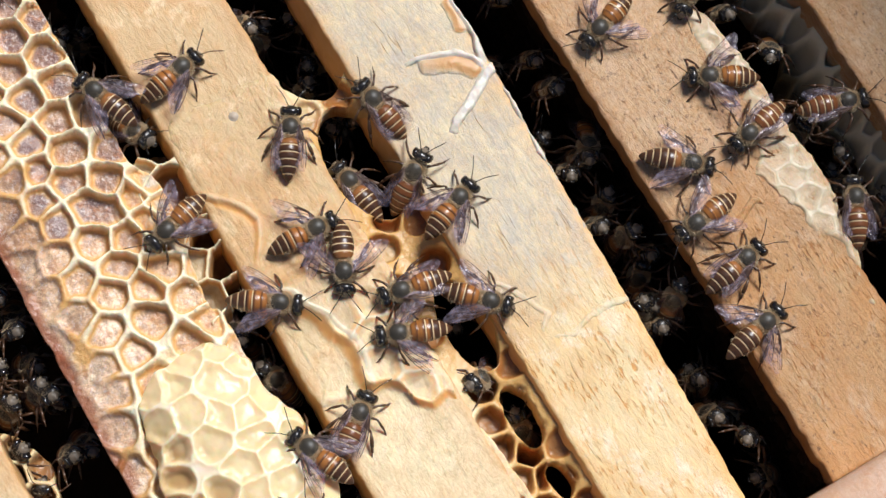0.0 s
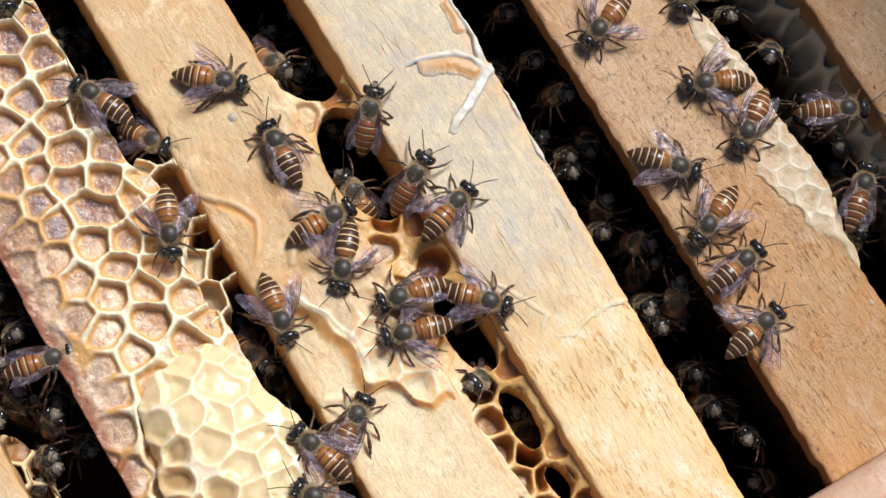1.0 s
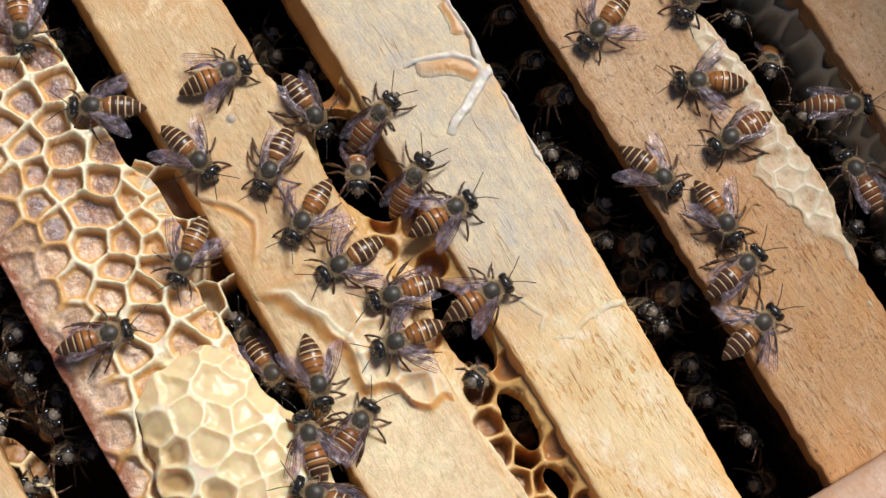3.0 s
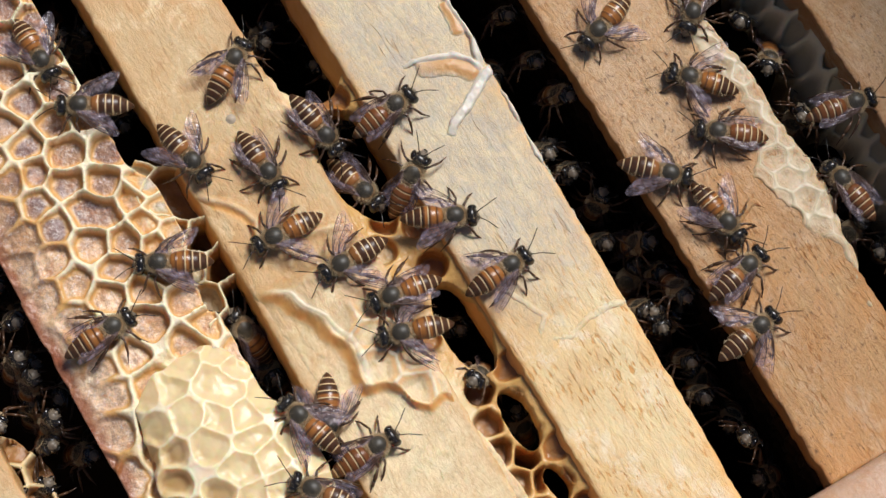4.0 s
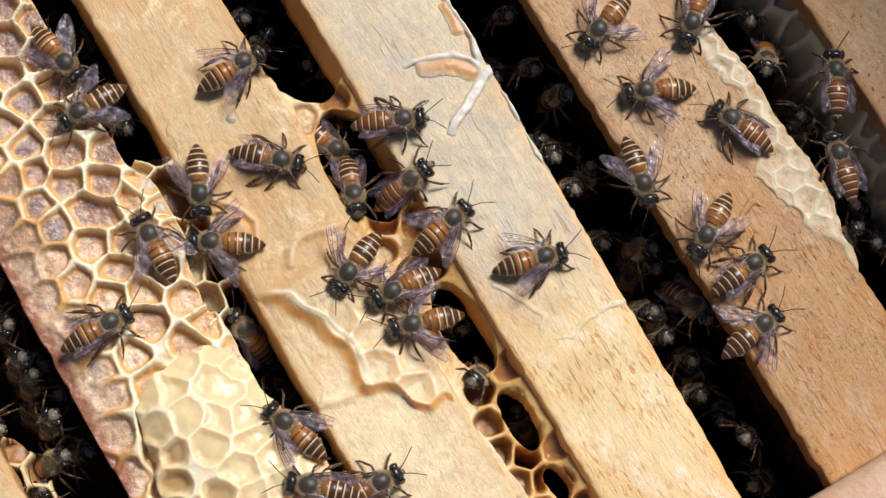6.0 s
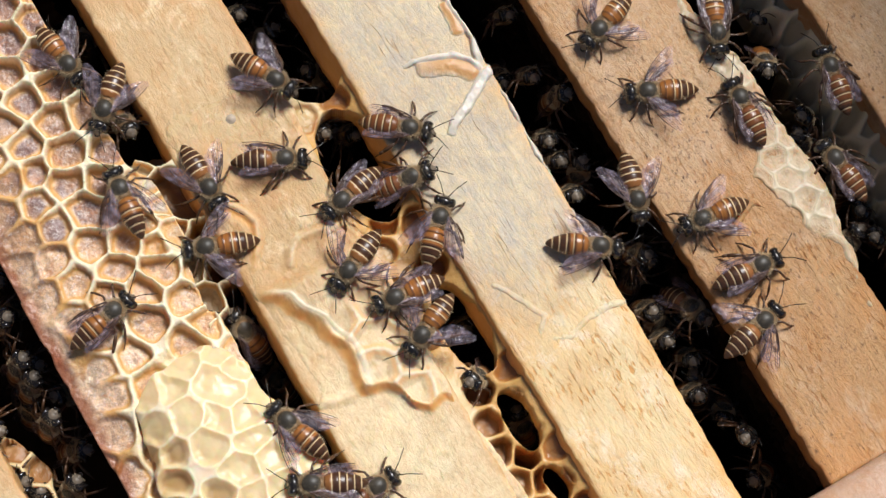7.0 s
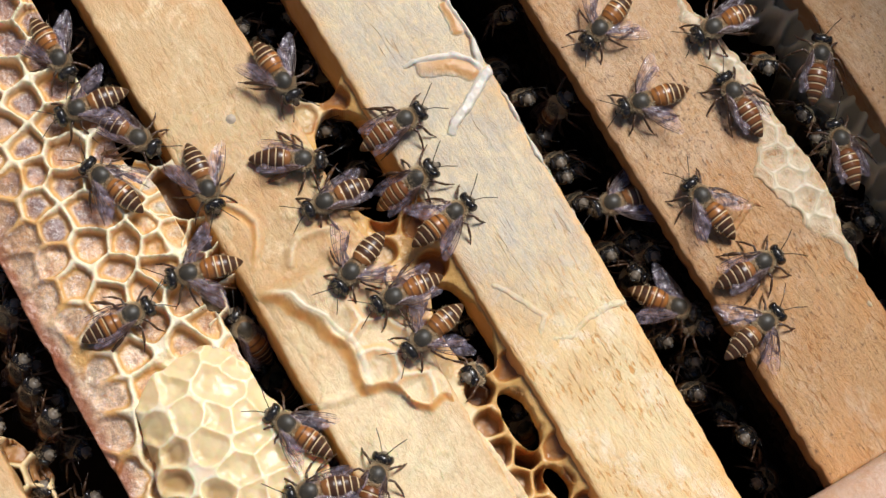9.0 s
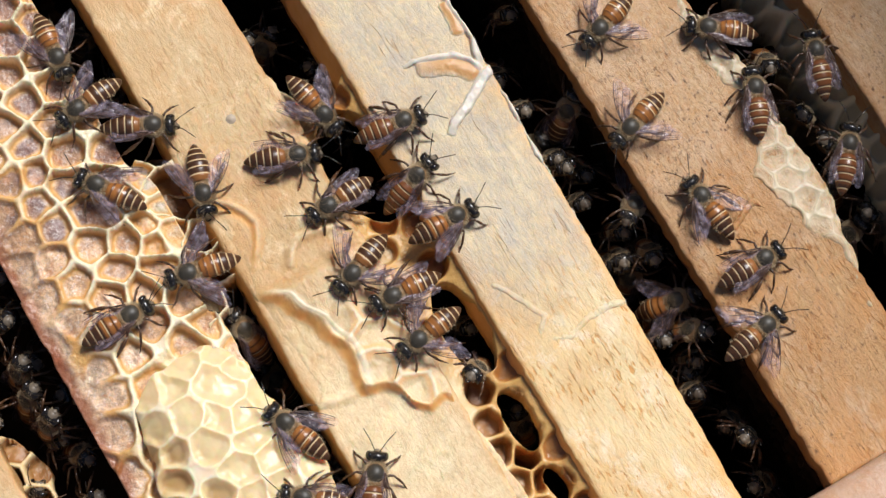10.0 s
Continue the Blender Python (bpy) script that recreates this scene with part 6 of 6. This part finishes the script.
    crawl("dark_fold", [(0, 27, 26.5, -21.6, 158, 56), (2.5, 28.2, 24.7, -21.6, 161, 57), (4, 27.2, 25.9, -21.6, 152, 56), (5.5, 27.7, 26.6, -21.6, 160, 56), (7, 28.5, 24.6, -21.6, 171, 57), (8.5, 28.7, 25.9, -21.6, 160, 57), (10, 28, 25.1, -21.6, 167, 57)])
    crawl("red_fold", [(0, 28.4, 11.4, -18.6, -80, 57), (2.5, 28.8, 11.9, -18.6, -70, 57), (4, 29.2, 10, -18.6, -88, 58), (5.5, 28.5, 11.6, -18.6, -102, 58), (7, 28.5, 10.4, -18.6, -110, 58), (8.5, 29.2, 11.3, -18.6, -98, 58), (10, 28.9, 11.5, -18.6, -96, 58)])
    crawl("dark_fold", [(0, 31.9, -16.9, -18.6, -47, 58), (2.5, 32.4, -16, -18.6, -53, 57), (4, 30.8, -16.7, -18.6, -59, 58), (5.5, 32.2, -15.9, -18.6, -64, 58), (7, 32, -16.8, -18.6, -62, 58), (8.5, 31.2, -16.6, -18.6, -50, 57), (10, 31.5, -16.3, -18.6, -58, 58)])
    crawl("dark_fold", [(0, 32.2, -26.8, -19.6, -88, 58), (2.5, 31.5, -27.9, -19.6, -82, 58), (4, 33.1, -27.2, -19.6, -74, 58), (5.5, 32.7, -26.5, -19.6, -67, 58), (7, 32.9, -28.2, -19.6, -73, 57), (8.5, 31.9, -27.2, -19.6, -80, 58), (10, 32.6, -27.1, -19.6, -96, 58)])
    crawl("dark_fold", [(0, 28.7, -37.3, -19.7, 20, 60), (2.5, 29.3, -38.5, -19.7, 26, 59), (4, 29.6, -36.8, -19.7, 23, 59), (5.5, 29.6, -36.2, -19.7, 6, 59), (7, 29.6, -38, -19.7, -4, 60), (8.5, 30, -37.4, -19.7, -8, 60), (10, 28.9, -37.3, -19.7, -1, 59)])
    crawl("red_fold", [(0, 29.7, -48, -21.7, 114, 59), (2.5, 29.5, -47.8, -21.7, 117, 59), (4, 30.6, -49.3, -21.7, 127, 59), (5.5, 29.8, -47.6, -21.6, 126, 58), (7, 30.2, -47.9, -21.7, 137, 59), (8.5, 30.1, -47.3, -21.7, 122, 59), (10, 29.7, -48.9, -21.6, 106, 58)])
    crawl("dark_half", [(0, 29.1, -59.2, -21.7, 80, 59), (2.5, 28.3, -60.3, -21.7, 84, 59), (4, 30, -59.5, -21.7, 81, 59), (5.5, 28.5, -60.3, -21.6, 89, 58), (7, 29.1, -59.4, -21.6, 96, 58), (8.5, 29.6, -59.7, -21.7, 84, 59), (10, 28.6, -60.3, -21.7, 89, 59)])
    crawl("dark_half", [(0, -69.4, 27.3, -15.7, 154, 59), (2.5, -69.5, 27.3, -15.7, 144, 59), (4, -68.7, 27.8, -15.7, 129, 60), (5.5, -68.9, 28.2, -15.7, 130, 59), (7, -69.1, 28.9, -15.7, 118, 60), (8.5, -69.2, 28.6, -15.7, 114, 61), (10, -68.9, 28.9, -15.7, 103, 61)])
    crawl("dark_fold", [(0, -68.8, 17.4, -12.7, -147, 60), (2.5, -68.1, 17.8, -12.7, -156, 59), (4, -68.4, 18.4, -12.7, -138, 60), (5.5, -67.1, 17.6, -12.7, -137, 60), (7, -67.9, 18.0, -12.7, -123, 60), (8.5, -68.5, 18.2, -12.7, -124, 60), (10, -68.3, 18.4, -12.7, -137, 59)])
    crawl("red_fold", [(0, -68.9, 10.5, -13.7, 116, 60), (2.5, -68.6, 11.1, -13.7, 131, 60), (4, -67.9, 11.4, -13.7, 117, 60), (5.5, -67.3, 12.0, -13.7, 101, 61), (7, -68.4, 12.3, -13.7, 85, 61), (8.5, -68.4, 11.6, -13.7, 71, 61), (10, -67.3, 12.0, -13.7, 86, 61)])
    crawl("red_fold", [(0, -67.6, 0.6, -13.7, -164, 60), (2.5, -67.4, 0.9, -13.7, -151, 60), (4, -67.3, 0.2, -13.7, -135, 60), (5.5, -67.6, 0.8, -13.7, -136, 60), (7, -67.7, 1.5, -13.7, -128, 61), (8.5, -68.1, 1.7, -13.7, -143, 60), (10, -68.3, -0.2, -13.7, -158, 60)])
    crawl("dark_half", [(0, -77.4, 0.2, -13.7, -57, 61), (2.5, -76.9, 0.5, -13.7, -61, 61), (4, -75.9, -0.1, -13.7, -66, 61), (5.5, -76.8, -0.2, -13.7, -63, 61), (7, -77.5, -0.5, -13.7, -68, 61), (8.5, -76.6, -0.3, -13.7, -56, 61), (10, -77.5, 0.1, -13.7, -72, 61)])
    crawl("red_fold", [(0, -33, 69.8, -21.6, -77, 58), (2.5, -31.8, 69.7, -21.6, -81, 58), (4, -32.1, 70.2, -21.6, -65, 58), (5.5, -32.7, 70.2, -21.6, -49, 57), (7, -30.5, 71, -21.6, -56, 57), (8.5, -30.5, 70.6, -21.6, -72, 58), (10, -30.7, 70.6, -21.6, -72, 58)])
    crawl("dark_half", [(0, -31.7, 58.8, -19.6, -55, 57), (2.5, -31, 60.3, -19.6, -45, 57), (4, -30.9, 59.7, -19.6, -39, 57), (5.5, -31.6, 59.5, -19.6, -40, 57), (7, -30.3, 59.9, -19.6, -40, 57), (8.5, -30.9, 60.3, -19.6, -39, 57), (10, -31.2, 59.7, -19.6, -53, 58)])
    crawl("red_fold", [(0, -4.7, 54.5, -19.6, -60, 57), (2.5, -3.5, 52.1, -19.6, -79, 58), (4, -3.7, 54.1, -19.6, -83, 58), (5.5, -4.7, 52.9, -19.6, -73, 58), (7, -3, 53.4, -19.6, -89, 57), (8.5, -4.5, 52.8, -19.6, -78, 57), (10, -3.6, 53, -19.6, -65, 57)])
    crawl("dark_half", [(0, -0.3, 53.7, -19.6, 63, 58), (2.5, 1.9, 54.1, -19.6, 76, 58), (4, 1.3, 53.2, -19.6, 86, 58), (5.5, 1.4, 54.3, -19.6, 81, 58), (7, 1.1, 54.3, -19.6, 95, 57), (8.5, 0.3, 54.3, -19.6, 86, 58), (10, 1.8, 53.5, -19.6, 107, 58)])
    crawl("dark_fold", [(0, -1.8, 44.2, -19.6, 95, 58), (2.5, -1.2, 44, -19.6, 79, 58), (4, -0, 43.8, -19.6, 71, 58), (5.5, -0.5, 44.6, -19.6, 76, 58), (7, -1.9, 43.7, -19.6, 61, 59), (8.5, -1.7, 43.6, -19.6, 75, 59), (10, -1.2, 44.1, -19.6, 62, 59)])
    crawl("dark_half", [(0, 72.3, -6.5, -21.6, 82, 57), (2.5, 73.2, -6.2, -21.6, 74, 57), (4, 73.2, -6, -21.6, 78, 57), (5.5, 72.2, -4.8, -21.6, 74, 57), (7, 72.7, -4.8, -21.6, 59, 58), (8.5, 74.1, -3.9, -21.6, 41, 58), (10, 72.7, -4.8, -21.6, 35, 58)])
    crawl("red_fold", [(0, 70.8, -19, -19.6, -6, 58), (2.5, 72.4, -19.6, -19.6, -22, 57), (4, 72.7, -18.9, -19.6, -28, 57), (5.5, 73.4, -18.8, -19.6, -30, 57), (7, 72.5, -18.7, -19.6, -12, 58), (8.5, 72.6, -18.2, -19.6, -15, 58), (10, 71, -18.5, -19.6, -2, 58)])
    crawl("dark_half", [(0, 70.1, -31.5, -19.6, -72, 57), (2.5, 69, -30.6, -19.6, -73, 56), (4, 71, -29.8, -19.6, -78, 56), (5.5, 69.7, -30.2, -19.6, -86, 57), (7, 69.7, -30.9, -19.6, -73, 57), (8.5, 71, -30.5, -19.6, -82, 57), (10, 71, -29.8, -19.6, -78, 56)])
    crawl("dark_fold", [(0, 61.1, -45.3, -21.6, 76, 58), (2.5, 62.7, -45, -21.6, 66, 58), (4, 61.1, -45.2, -21.6, 79, 57), (5.5, 61.8, -44.9, -21.6, 62, 58), (7, 62.3, -45.5, -21.6, 65, 58), (8.5, 62.8, -44.7, -21.6, 73, 57), (10, 61.8, -44.2, -21.6, 72, 58)])
    crawl("dark_half", [(0, -31.8, -28, -18.7, 132, 60), (2.5, -30.8, -27.7, -18.7, 121, 60), (4, -30.9, -26.3, -18.7, 104, 60), (5.5, -30.5, -27.3, -18.7, 97, 60), (7, -30.3, -26.8, -18.7, 118, 60), (8.5, -30.2, -26.8, -18.7, 134, 60), (10, -31.3, -27.6, -18.7, 122, 60)])
    crawl("dark_fold", [(0, -27, -2.5, -21.7, 47, 59), (2.5, -28.1, -2.5, -21.7, 39, 59), (4, -27.2, -1.6, -21.7, 51, 60), (5.5, -28, -3.2, -21.7, 58, 60), (7, -27.9, -3.2, -21.7, 55, 59), (8.5, -28.1, -3.3, -21.7, 68, 60), (10, -27.3, -3.4, -21.7, 49, 59)])


motions()
